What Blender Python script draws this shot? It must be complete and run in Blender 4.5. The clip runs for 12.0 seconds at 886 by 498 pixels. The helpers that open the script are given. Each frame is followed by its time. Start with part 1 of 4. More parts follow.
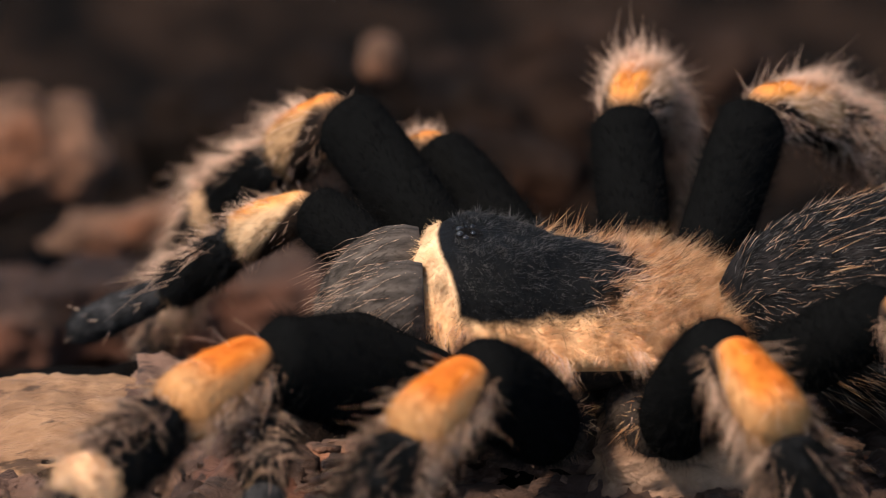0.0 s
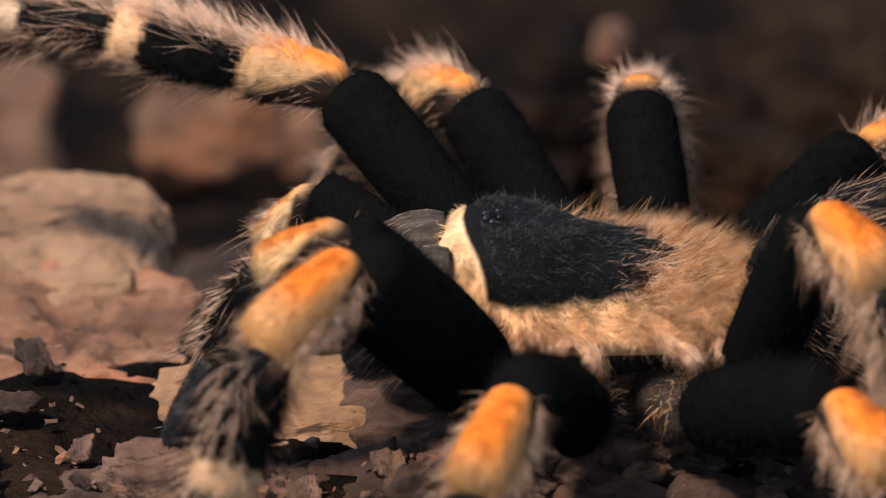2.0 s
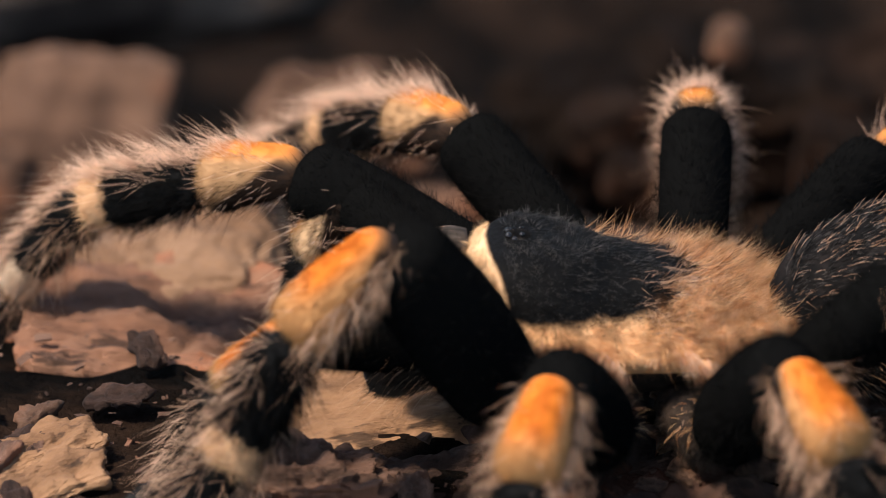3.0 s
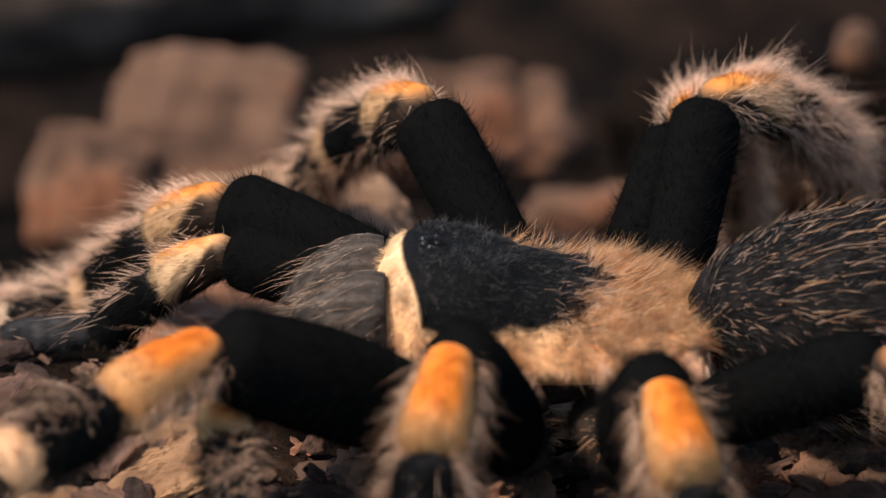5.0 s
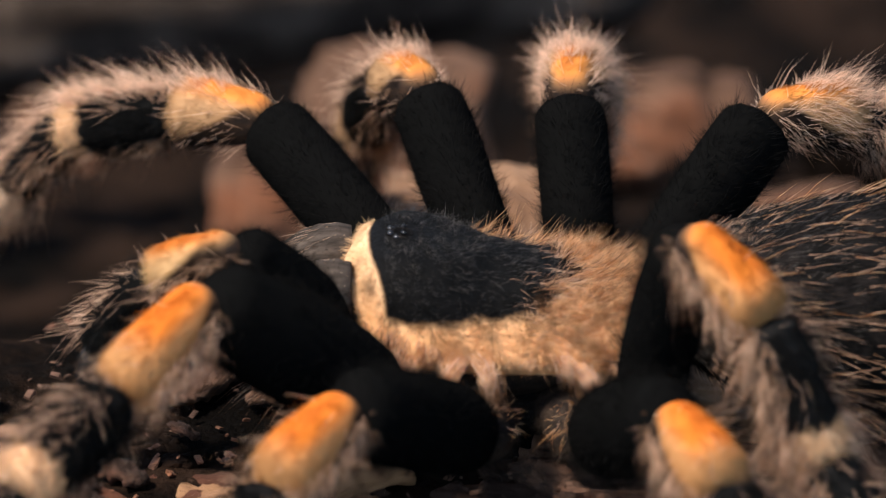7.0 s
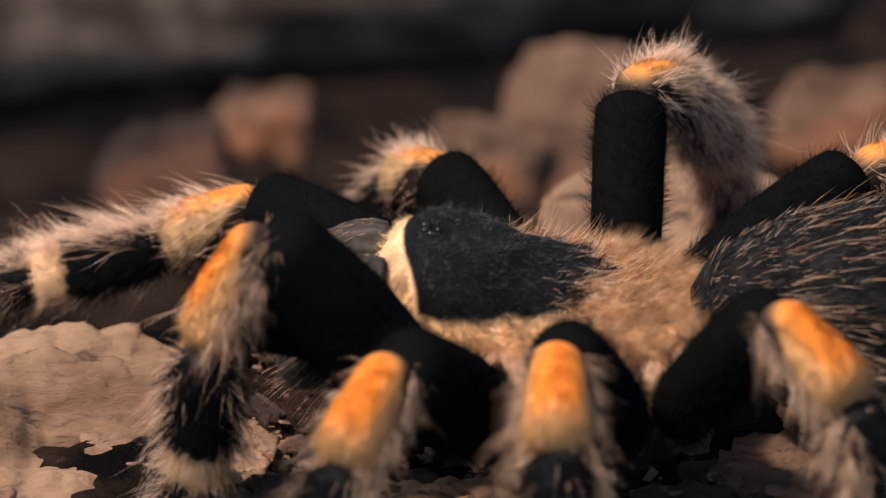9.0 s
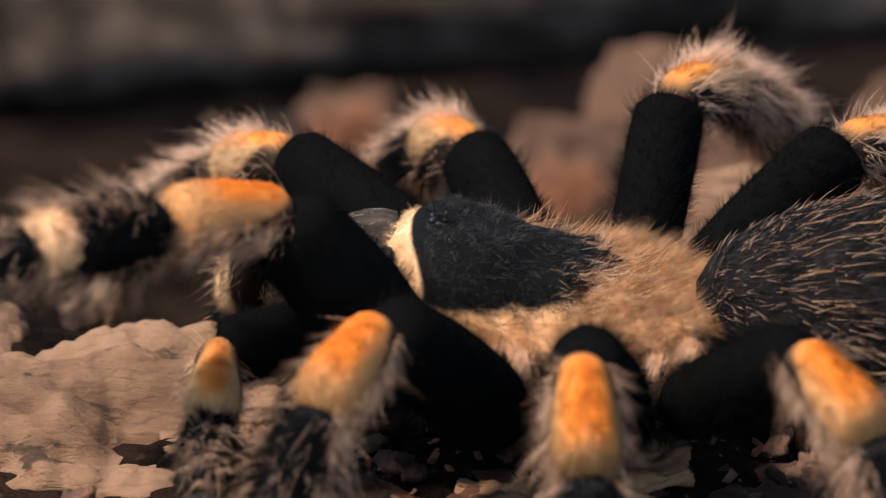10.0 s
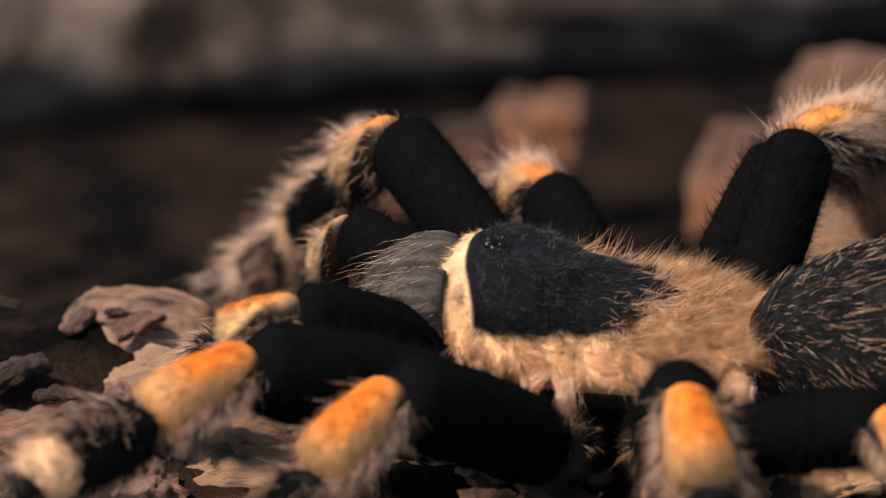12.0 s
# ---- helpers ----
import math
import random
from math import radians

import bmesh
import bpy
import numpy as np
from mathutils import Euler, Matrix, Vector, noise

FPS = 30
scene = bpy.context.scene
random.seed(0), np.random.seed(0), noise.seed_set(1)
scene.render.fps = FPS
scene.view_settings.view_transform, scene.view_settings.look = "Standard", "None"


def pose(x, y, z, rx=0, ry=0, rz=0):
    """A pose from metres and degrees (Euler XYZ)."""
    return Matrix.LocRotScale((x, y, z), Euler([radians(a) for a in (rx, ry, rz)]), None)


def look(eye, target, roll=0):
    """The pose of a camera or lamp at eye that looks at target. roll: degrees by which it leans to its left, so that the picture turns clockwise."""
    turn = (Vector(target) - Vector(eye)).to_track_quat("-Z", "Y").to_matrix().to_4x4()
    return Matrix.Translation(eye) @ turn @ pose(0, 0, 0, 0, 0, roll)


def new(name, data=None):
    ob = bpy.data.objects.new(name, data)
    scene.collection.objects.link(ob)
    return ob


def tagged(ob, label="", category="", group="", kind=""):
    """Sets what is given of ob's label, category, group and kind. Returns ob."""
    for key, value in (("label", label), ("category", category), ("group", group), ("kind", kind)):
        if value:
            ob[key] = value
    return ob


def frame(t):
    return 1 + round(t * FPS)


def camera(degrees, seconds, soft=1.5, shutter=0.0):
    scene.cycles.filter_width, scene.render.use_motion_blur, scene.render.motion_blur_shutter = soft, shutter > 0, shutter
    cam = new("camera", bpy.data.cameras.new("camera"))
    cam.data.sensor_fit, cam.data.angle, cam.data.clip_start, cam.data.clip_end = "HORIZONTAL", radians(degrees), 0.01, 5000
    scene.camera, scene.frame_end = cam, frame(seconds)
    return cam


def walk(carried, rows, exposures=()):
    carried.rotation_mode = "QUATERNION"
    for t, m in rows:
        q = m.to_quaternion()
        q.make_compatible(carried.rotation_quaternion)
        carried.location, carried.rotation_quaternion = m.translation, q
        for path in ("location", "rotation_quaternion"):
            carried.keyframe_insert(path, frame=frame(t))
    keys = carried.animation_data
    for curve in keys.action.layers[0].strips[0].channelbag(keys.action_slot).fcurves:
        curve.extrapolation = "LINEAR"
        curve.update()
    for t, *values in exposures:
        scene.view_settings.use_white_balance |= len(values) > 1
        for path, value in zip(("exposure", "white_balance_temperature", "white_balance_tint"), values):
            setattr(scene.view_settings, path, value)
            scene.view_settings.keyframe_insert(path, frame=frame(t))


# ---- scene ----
cam = camera(9.29, 12.0, soft=0.6)
cam.data.dof.use_dof = True
cam.data.dof.focus_distance = 0.469
cam.data.dof.aperture_fstop = 29
EYE = (0.0000, 0.0000, 0.2135)
walk(cam, [
    (0, pose(*EYE, 65.148, 0, -6.551)),
    (0.5, pose(*EYE, 65.113, 0, -6.001)),
    (1, pose(*EYE, 65.071, 0, -5.365)),
    (1.5, pose(*EYE, 65.030, 0, -4.658)),
    (2, pose(*EYE, 64.994, 0, -3.911)),
    (2.5, pose(*EYE, 64.970, 0, -3.354)),
    (2.7, pose(*EYE, 64.958, 0, -3.020)),
    (4.3, pose(*EYE, 64.953, 0, -1.644)),
    (4.5, pose(*EYE, 64.953, 0, -1.513)),
    (5, pose(*EYE, 64.964, 0, -1.146)),
    (5.5, pose(*EYE, 64.958, 0, -0.747)),
    (6, pose(*EYE, 64.958, 0, -0.190)),
    (6.5, pose(*EYE, 64.958, 0, 0.498)),
    (6.7, pose(*EYE, 64.958, 0, 0.688)),
    (8.3, pose(*EYE, 64.958, 0, 2.620)),
    (8.5, pose(*EYE, 64.958, 0, 2.824)),
    (9, pose(*EYE, 64.941, 0, 3.361)),
    (9.5, pose(*EYE, 64.941, 0, 3.885)),
    (10, pose(*EYE, 64.941, 0, 4.298)),
    (10.5, pose(*EYE, 64.947, 0, 4.953)),
    (11, pose(*EYE, 64.958, 0, 5.575)),
    (11.5, pose(*EYE, 64.964, 0, 6.034)),
    (12, pose(*EYE, 64.964, 0, 6.505)),
])

# ---- light ----
world = bpy.data.worlds.new("sky")
scene.world = world
world.use_nodes = True
wn = world.node_tree
sky = wn.nodes.new("ShaderNodeTexSky")
sky.sky_type, sky.sun_disc = "NISHITA", False
SUN_FROM = Vector((-0.46, -0.24, 0.86)).normalized()
sky.sun_elevation = math.asin(SUN_FROM.z)
sky.sun_rotation = math.atan2(SUN_FROM.x, SUN_FROM.y)
wn.links.new(sky.outputs[0], wn.nodes["Background"].inputs[0])
wn.nodes["Background"].inputs[1].default_value = 0.15
sun = new("sun", bpy.data.lights.new("sun", "SUN"))
sun.data.energy, sun.data.angle, sun.data.color = 4.25, radians(5), (1.0, 0.86, 0.755)
sun.matrix_world = look(SUN_FROM * 2, (0, 0, 0))
scene.view_settings.exposure = 0.84

MM = 0.001
rng = np.random.default_rng(7)


# ---- materials ----
def material(name, rough=0.8, spec=0.3):
    m = bpy.data.materials.new(name)
    m.use_nodes = True
    b = m.node_tree.nodes["Principled BSDF"]
    b.inputs["Roughness"].default_value = rough
    b.inputs["Specular IOR Level"].default_value = spec
    return m, m.node_tree, b


def node(nt, kind, **inputs):
    n = nt.nodes.new(kind)
    for k, v in inputs.items():
        n.inputs[k.replace("_", " ")].default_value = v
    return n


def value(nt, op, a, b=None, clamp=False):
    n = nt.nodes.new("ShaderNodeMath")
    n.operation, n.use_clamp = op, clamp
    for i, v in enumerate((a, b)):
        if v is None:
            continue
        if isinstance(v, (int, float)):
            n.inputs[i].default_value = v
        else:
            nt.links.new(v, n.inputs[i])
    return n.outputs[0]


def step(nt, v, lo, hi):
    n = nt.nodes.new("ShaderNodeMapRange")
    n.interpolation_type = "SMOOTHSTEP"
    n.inputs["From Min"].default_value, n.inputs["From Max"].default_value = lo, hi
    nt.links.new(v, n.inputs["Value"])
    return n.outputs[0]


def blend(nt, fac, a, b):
    n = nt.nodes.new("ShaderNodeMix")
    n.data_type = "RGBA"
    if isinstance(fac, (int, float)):
        n.inputs[0].default_value = fac
    else:
        nt.links.new(fac, n.inputs[0])
    for i, v in ((6, a), (7, b)):
        if isinstance(v, tuple):
            n.inputs[i].default_value = (*v, 1)
        else:
            nt.links.new(v, n.inputs[i])
    return n.outputs[2]


def grain(nt, scale, detail=4.0, stretch=(1, 1, 1), rough=0.6):
    co = nt.nodes.new("ShaderNodeTexCoord")
    mp = nt.nodes.new("ShaderNodeMapping")
    mp.inputs["Scale"].default_value = stretch
    n = node(nt, "ShaderNodeTexNoise", Scale=scale, Detail=detail, Roughness=rough)
    nt.links.new(co.outputs["Object"], mp.inputs[0])
    nt.links.new(mp.outputs[0], n.inputs["Vector"])
    return n.outputs["Fac"]


def axes(nt):
    co = nt.nodes.new("ShaderNodeTexCoord")
    sp = nt.nodes.new("ShaderNodeSeparateXYZ")
    nt.links.new(co.outputs["Object"], sp.inputs[0])
    return sp.outputs[0], sp.outputs[1], sp.outputs[2]


def relief(nt, b, height, strength, dist):
    n = nt.nodes.new("ShaderNodeBump")
    n.inputs["Strength"].default_value, n.inputs["Distance"].default_value = strength, dist
    nt.links.new(height, n.inputs["Height"])
    nt.links.new(n.outputs[0], b.inputs["Normal"])


def glow_through(m, nt, b, colour, share):
    """Thin hair lets some light through."""
    t = nt.nodes.new("ShaderNodeBsdfTranslucent")
    if isinstance(colour, tuple):
        t.inputs[0].default_value = (*colour, 1)
    else:
        nt.links.new(colour, t.inputs[0])
    mx = nt.nodes.new("ShaderNodeMixShader")
    mx.inputs[0].default_value = share
    nt.links.new(b.outputs[0], mx.inputs[1])
    nt.links.new(t.outputs[0], mx.inputs[2])
    nt.links.new(mx.outputs[0], nt.nodes["Material Output"].inputs[0])


def hair_material(name, dark, light, share=0.3, rough=0.55, spec=0.3):
    m, nt, b = material(name, rough, spec)
    c = blend(nt, step(nt, grain(nt, 900), 0.35, 0.65), dark, light)
    nt.links.new(c, b.inputs["Base Color"])
    glow_through(m, nt, b, c, share)
    return m


BLACK = (0.0040, 0.0041, 0.0039)
CREAM = (0.55, 0.345, 0.16)
ORANGE = (0.51, 0.155, 0.021)

M_PALE = hair_material("pale_hair", (0.68, 0.46, 0.32), (0.94, 0.70, 0.51), 0.48)
M_TAN = hair_material("tan_hair", (0.60, 0.28, 0.105), (0.98, 0.69, 0.39), 0.5)
M_RUST = hair_material("rust_hair", (0.44, 0.25, 0.14), (0.74, 0.50, 0.34), 0.3)
M_DARKHAIR = hair_material("black_hair", (0.0034, 0.0034, 0.0032), (0.0062, 0.0060, 0.0057), 0.04, 0.85, 0.04)
M_GREYHAIR = hair_material("grey_hair", (0.02, 0.018, 0.017), (0.09, 0.08, 0.07), 0.1)


def velvet():
    m, nt, b = material("black_velvet", 1.0, 0.0)
    c = blend(nt, grain(nt, 1500), BLACK, (0.0032, 0.0033, 0.0032))
    nt.links.new(c, b.inputs["Base Color"])
    relief(nt, b, grain(nt, 4000), 0.12, 0.0001)
    return m


def patella_markings(name, dark_from, dark_rise, wide, cream=CREAM, orange=ORANGE):
    m, nt, b = material(name, 0.85, 0.05)
    x, y, z = axes(nt)
    n = grain(nt, 420, 2, (0.12, 1, 1))
    wob = value(nt, "MULTIPLY", value(nt, "SUBTRACT", n, 0.5), 0.0007)
    top = step(nt, value(nt, "ADD", value(nt, "SUBTRACT", z, value(nt, "MULTIPLY", x, 0.06)), wob), 0.0006, 0.0026)
    top = value(nt, "MULTIPLY", top, step(nt, value(nt, "ADD", x, value(nt, "MULTIPLY", wob, 3.0)), 0.0098, 0.0054))
    top = value(nt, "MULTIPLY", top, step(nt, value(nt, "ADD", value(nt, "ABSOLUTE", y), wob), wide + 0.0008, wide - 0.0006))
    streak = step(nt, value(nt, "ADD", value(nt, "ABSOLUTE", value(nt, "SUBTRACT", y, 0.0003)), wob), 0.0009, 0.0002)
    c = blend(nt, top, cream, blend(nt, value(nt, "MULTIPLY", streak, 0.55), orange, (orange[0] * 0.8, orange[1] * 0.62, orange[2] * 0.6)))
    under = step(nt, value(nt, "ADD", value(nt, "ADD", z, value(nt, "MULTIPLY", x, dark_rise)), wob), dark_from, dark_from - 0.0009)
    under = value(nt, "MULTIPLY", under, value(nt, "SUBTRACT", 1.0, top))
    c = blend(nt, under, c, (0.016, 0.012, 0.010))
    fine = step(nt, grain(nt, 1400, 3, (0.15, 1, 1)), 0.3, 0.7)
    c = blend(nt, value(nt, "MULTIPLY", value(nt, "SUBTRACT", 1.0, fine), 0.06), c, (0.30, 0.13, 0.04))
    nt.links.new(c, b.inputs["Base Color"])
    relief(nt, b, grain(nt, 2500, 3, (0.12, 1, 1)), 0.15, 0.0002)
    return m


def banded(name, lo, hi, band=(0.60, 0.37, 0.20)):
    """Black fur with a pale band between two distances from the joint."""
    m, nt, b = material(name, 0.8, 0.12)
    x, y, z = axes(nt)
    wob = value(nt, "MULTIPLY", value(nt, "SUBTRACT", grain(nt, 700), 0.5), 0.003)
    xx = value(nt, "ADD", x, wob)
    fac = value(nt, "MULTIPLY", step(nt, xx, lo - 0.0005, lo + 0.0005), step(nt, xx, hi + 0.0006, hi - 0.0002))
    c = blend(nt, fac, BLACK, band)
    nt.links.new(c, b.inputs["Base Color"])
    relief(nt, b, grain(nt, 2500, 3, (0.2, 1, 1)), 0.4, 0.0002)
    return m


def carapace_markings():
    m, nt, b = material("carapace_markings", 0.7, 0.05)
    x, y, z = axes(nt)
    n = grain(nt, 450)
    wob = value(nt, "MULTIPLY", value(nt, "SUBTRACT", n, 0.5), 0.55)
    rx = value(nt, "DIVIDE", x, 0.0142)
    ry = value(nt, "DIVIDE", y, 0.0097)
    edge = step(nt, value(nt, "ADD", z, value(nt, "MULTIPLY", wob, 0.0022)), 0.0030, 0.0019)
    swept = value(nt, "ADD", rx, value(nt, "MULTIPLY", value(nt, "MULTIPLY", ry, ry), 0.20))
    edge = value(nt, "MAXIMUM", edge, step(nt, value(nt, "ADD", swept, value(nt, "MULTIPLY", wob, 0.05)), 0.75, 0.79))
    back = step(nt, value(nt, "SUBTRACT", value(nt, "ADD", rx, value(nt, "MULTIPLY", wob, 0.7)), value(nt, "MULTIPLY", value(nt, "ABSOLUTE", ry), 0.40)), -0.40, -0.66)
    pale = blend(nt, value(nt, "MULTIPLY", step(nt, rx, 0.4, 0.75), step(nt, z, 0.001, 0.006)), (0.78, 0.455, 0.22), (0.70, 0.46, 0.255))
    pale = blend(nt, value(nt, "MULTIPLY", step(nt, grain(nt, 350), 0.5, 0.75), 0.55), pale, (0.50, 0.24, 0.09))
    nt.links.new(blend(nt, edge, blend(nt, back, (0.0035, 0.0035, 0.0035), (0.13, 0.062, 0.028)), pale), b.inputs["Base Color"])
    relief(nt, b, grain(nt, 1600), 0.5, 0.0003)
    return m


def plain_fur(name, a, c2, rough=0.75, along=1.0):
    m, nt, b = material(name, rough, 0.06)
    nt.links.new(blend(nt, step(nt, grain(nt, 600, 4, (along, 1, 1)), 0.3, 0.7), a, c2), b.inputs["Base Color"])
    relief(nt, b, grain(nt, 2200), 0.5, 0.0002)
    return m


M_VELVET = velvet()
M_PATELLA = {"L": patella_markings("patella_outer_markings", 0.0024, 0.46, 0.0021, (0.43, 0.215, 0.083), (0.50, 0.142, 0.018)), "R": patella_markings("patella_inner_markings", 0.0032, 0.55, 0.0015, (0.38, 0.225, 0.112), (0.55, 0.205, 0.042)),
             "LP": patella_markings("palp_outer_markings", 0.0030, 0.38, 0.0014), "RP": patella_markings("palp_inner_markings", 0.0026, 0.55, 0.0013, (0.56, 0.365, 0.20), (0.66, 0.30, 0.08))}
M_TIBIA = banded("tibia_markings", 0.0094, 0.0125)
M_METATARSUS = banded("metatarsus_markings", 0.0090, 0.0125, (0.50, 0.36, 0.24))
M_TARSUS = plain_fur("tarsus_fur", (0.010, 0.010, 0.010), (0.035, 0.033, 0.032))
M_CARAPACE = carapace_markings()
M_CHELICERA = plain_fur("chelicera_fur", (0.012, 0.010, 0.008), (0.088, 0.070, 0.055), along=0.2)
M_ABDOMEN = plain_fur("abdomen_fur", (0.003, 0.003, 0.003), (0.012, 0.010, 0.009), 0.95)
M_COXA = plain_fur("coxa_fur", (0.012, 0.010, 0.010), (0.05, 0.036, 0.026))
M_EYE, _nt, _b = material("eye_gloss", 0.2, 0.4)
_b.inputs["Base Color"].default_value = (0.006, 0.005, 0.005, 1)


def wood(name, dark, mid, pale, rings=1.0, red=None, along=0.18, shine=0.2):
    """Weathered bark and rotten wood: fibres along x, cracks, stains."""
    m, nt, b = material(name, 0.85, shine)
    fib = grain(nt, 160 * rings, 6, (along, 1, 1.6), 0.65)
    spots = grain(nt, 60, 5)
    c = blend(nt, step(nt, fib, 0.32, 0.62), dark, mid)
    c = blend(nt, step(nt, spots, 0.42, 0.68), c, pale)
    if red:
        c = blend(nt, step(nt, grain(nt, 45, 4, (0.6, 1, 1)), 0.50, 0.66), c, red)
    cracks = step(nt, grain(nt, 320, 5, (0.3, 1, 1)), 0.43, 0.35)
    c = blend(nt, value(nt, "MULTIPLY", cracks, 0.8), c, (0.02, 0.013, 0.009))
    height = grain(nt, 300, 8, (max(0.3, along), 1, 1), 0.7)
    nt.links.new(c, b.inputs["Base Color"])
    relief(nt, b, height, 0.9, 0.0024)
    return m


W_PALE = wood("pale_bark", (0.125, 0.068, 0.038), (0.235, 0.131, 0.072), (0.30, 0.178, 0.102))
W_BLOND = wood("blond_bark", (0.16, 0.084, 0.042), (0.31, 0.170, 0.086), (0.40, 0.232, 0.122))
W_RED = wood("reddish_bark", (0.04, 0.022, 0.015), (0.15, 0.082, 0.053), (0.21, 0.125, 0.085), red=(0.27, 0.105, 0.05))
W_DARK = wood("dark_reddish_bark", (0.014, 0.008, 0.006), (0.055, 0.030, 0.020), (0.095, 0.055, 0.037), red=(0.10, 0.038, 0.02))
W_TAN = wood("tan_bark", (0.075, 0.040, 0.024), (0.145, 0.080, 0.048), (0.19, 0.108, 0.067), red=(0.205, 0.078, 0.035))
# two brown barks with the shade of the hollow put into their colour
W_SHADE_DARK = wood("shade_dark_bark", (0.003, 0.0024, 0.002), (0.008, 0.0052, 0.0038), (0.017, 0.0105, 0.0072), red=(0.016, 0.008, 0.0045), shine=0.03)
W_SHADE_DIM = wood("shade_dim_bark", (0.004, 0.0025, 0.0018), (0.019, 0.011, 0.0075), (0.04, 0.0235, 0.016), red=(0.027, 0.0115, 0.006), shine=0.03)
W_GREY = wood("grey_log_bark", (0.009, 0.0066, 0.005), (0.07, 0.053, 0.041), (0.26, 0.195, 0.145), 0.4, along=0.3, shine=0.02)
W_BROKEN = wood("broken_red_wood", (0.10, 0.05, 0.03), (0.23, 0.112, 0.063), (0.30, 0.165, 0.10), red=(0.36, 0.135, 0.062))
W_STONE = wood("earthy_stone", (0.11, 0.060, 0.034), (0.27, 0.156, 0.093), (0.36, 0.222, 0.140), 1.6, along=0.6)


def soil():
    m, nt, b = material("forest_soil", 0.95, 0.02)
    # base kept near black: the shade over the hollow is in this colour
    c = blend(nt, step(nt, grain(nt, 70, 8), 0.40, 0.66), (0.0028, 0.0023, 0.0019), (0.023, 0.0137, 0.009))
    c = blend(nt, step(nt, grain(nt, 400, 4), 0.66, 0.76), c, (0.045, 0.027, 0.018))
    nt.links.new(c, b.inputs["Base Color"])
    relief(nt, b, grain(nt, 500, 8), 1.0, 0.002)
    return m


W_SOIL = soil()


# ---- shapes ----
def mesh_of(name, verts, faces, mats, smooth=True):
    me = bpy.data.meshes.new(name)
    me.from_pydata(np.asarray(verts).tolist(), [], faces if isinstance(faces, list) else faces.tolist())
    for m in mats if isinstance(mats, (list, tuple)) else (mats,):
        me.materials.append(m)
    me.polygons.foreach_set("use_smooth", [smooth] * len(me.polygons))
    me.update()
    return me


def part(name, me, parent, label=""):
    ob = new(name, me)
    ob.parent = parent
    return tagged(ob, label)


def loft(profile, sides=20, wobble=0.0):
    """A round body along x from rows (x, half width, half height, height of the centre); returns vertices and faces."""
    prof = np.array(profile)
    a = np.linspace(0, 2 * np.pi, sides, endpoint=False)
    v = []
    for x, w, h, c in prof:
        k = 1 + wobble * rng.normal(size=sides) if wobble else 1
        v.append(np.stack([np.full(sides, x), w * np.cos(a) * k, c + h * np.sin(a) * k], 1))
    n = len(prof)
    v = np.concatenate(v + [np.array([[prof[0, 0], 0, prof[0, 3]], [prof[-1, 0], 0, prof[-1, 3]]])])
    f = []
    for i in range(n - 1):
        for j in range(sides):
            k = (j + 1) % sides
            f.append((i * sides + j, i * sides + k, (i + 1) * sides + k, (i + 1) * sides + j))
    for j in range(sides):
        k = (j + 1) % sides
        f.append((n * sides, k, j))
        f.append((n * sides + 1, (n - 1) * sides + j, (n - 1) * sides + k))
    return v, f


def swell(length, radii, tall=1.0, end0=0.5, end1=0.5, n=14, arch=0.0):
    """Profile of a limb piece: radii at even steps, with domed ends."""
    s = np.linspace(0, 1, n)
    s = 0.5 - 0.5 * np.cos(np.pi * s)
    r = np.interp(s, np.linspace(0, 1, len(radii)), radii)
    x = s * length
    cap0 = np.clip(x / (end0 * radii[0] + 1e-9), 0, 1)
    cap1 = np.clip((length - x) / (end1 * radii[-1] + 1e-9), 0, 1)
    k = np.sqrt(np.clip(1 - (1 - cap0) ** 2, 0.02, 1)) * np.sqrt(np.clip(1 - (1 - cap1) ** 2, 0.02, 1))
    return [(x[i], r[i] * k[i], r[i] * k[i] * tall, arch * math.sin(math.pi * s[i])) for i in range(n)]


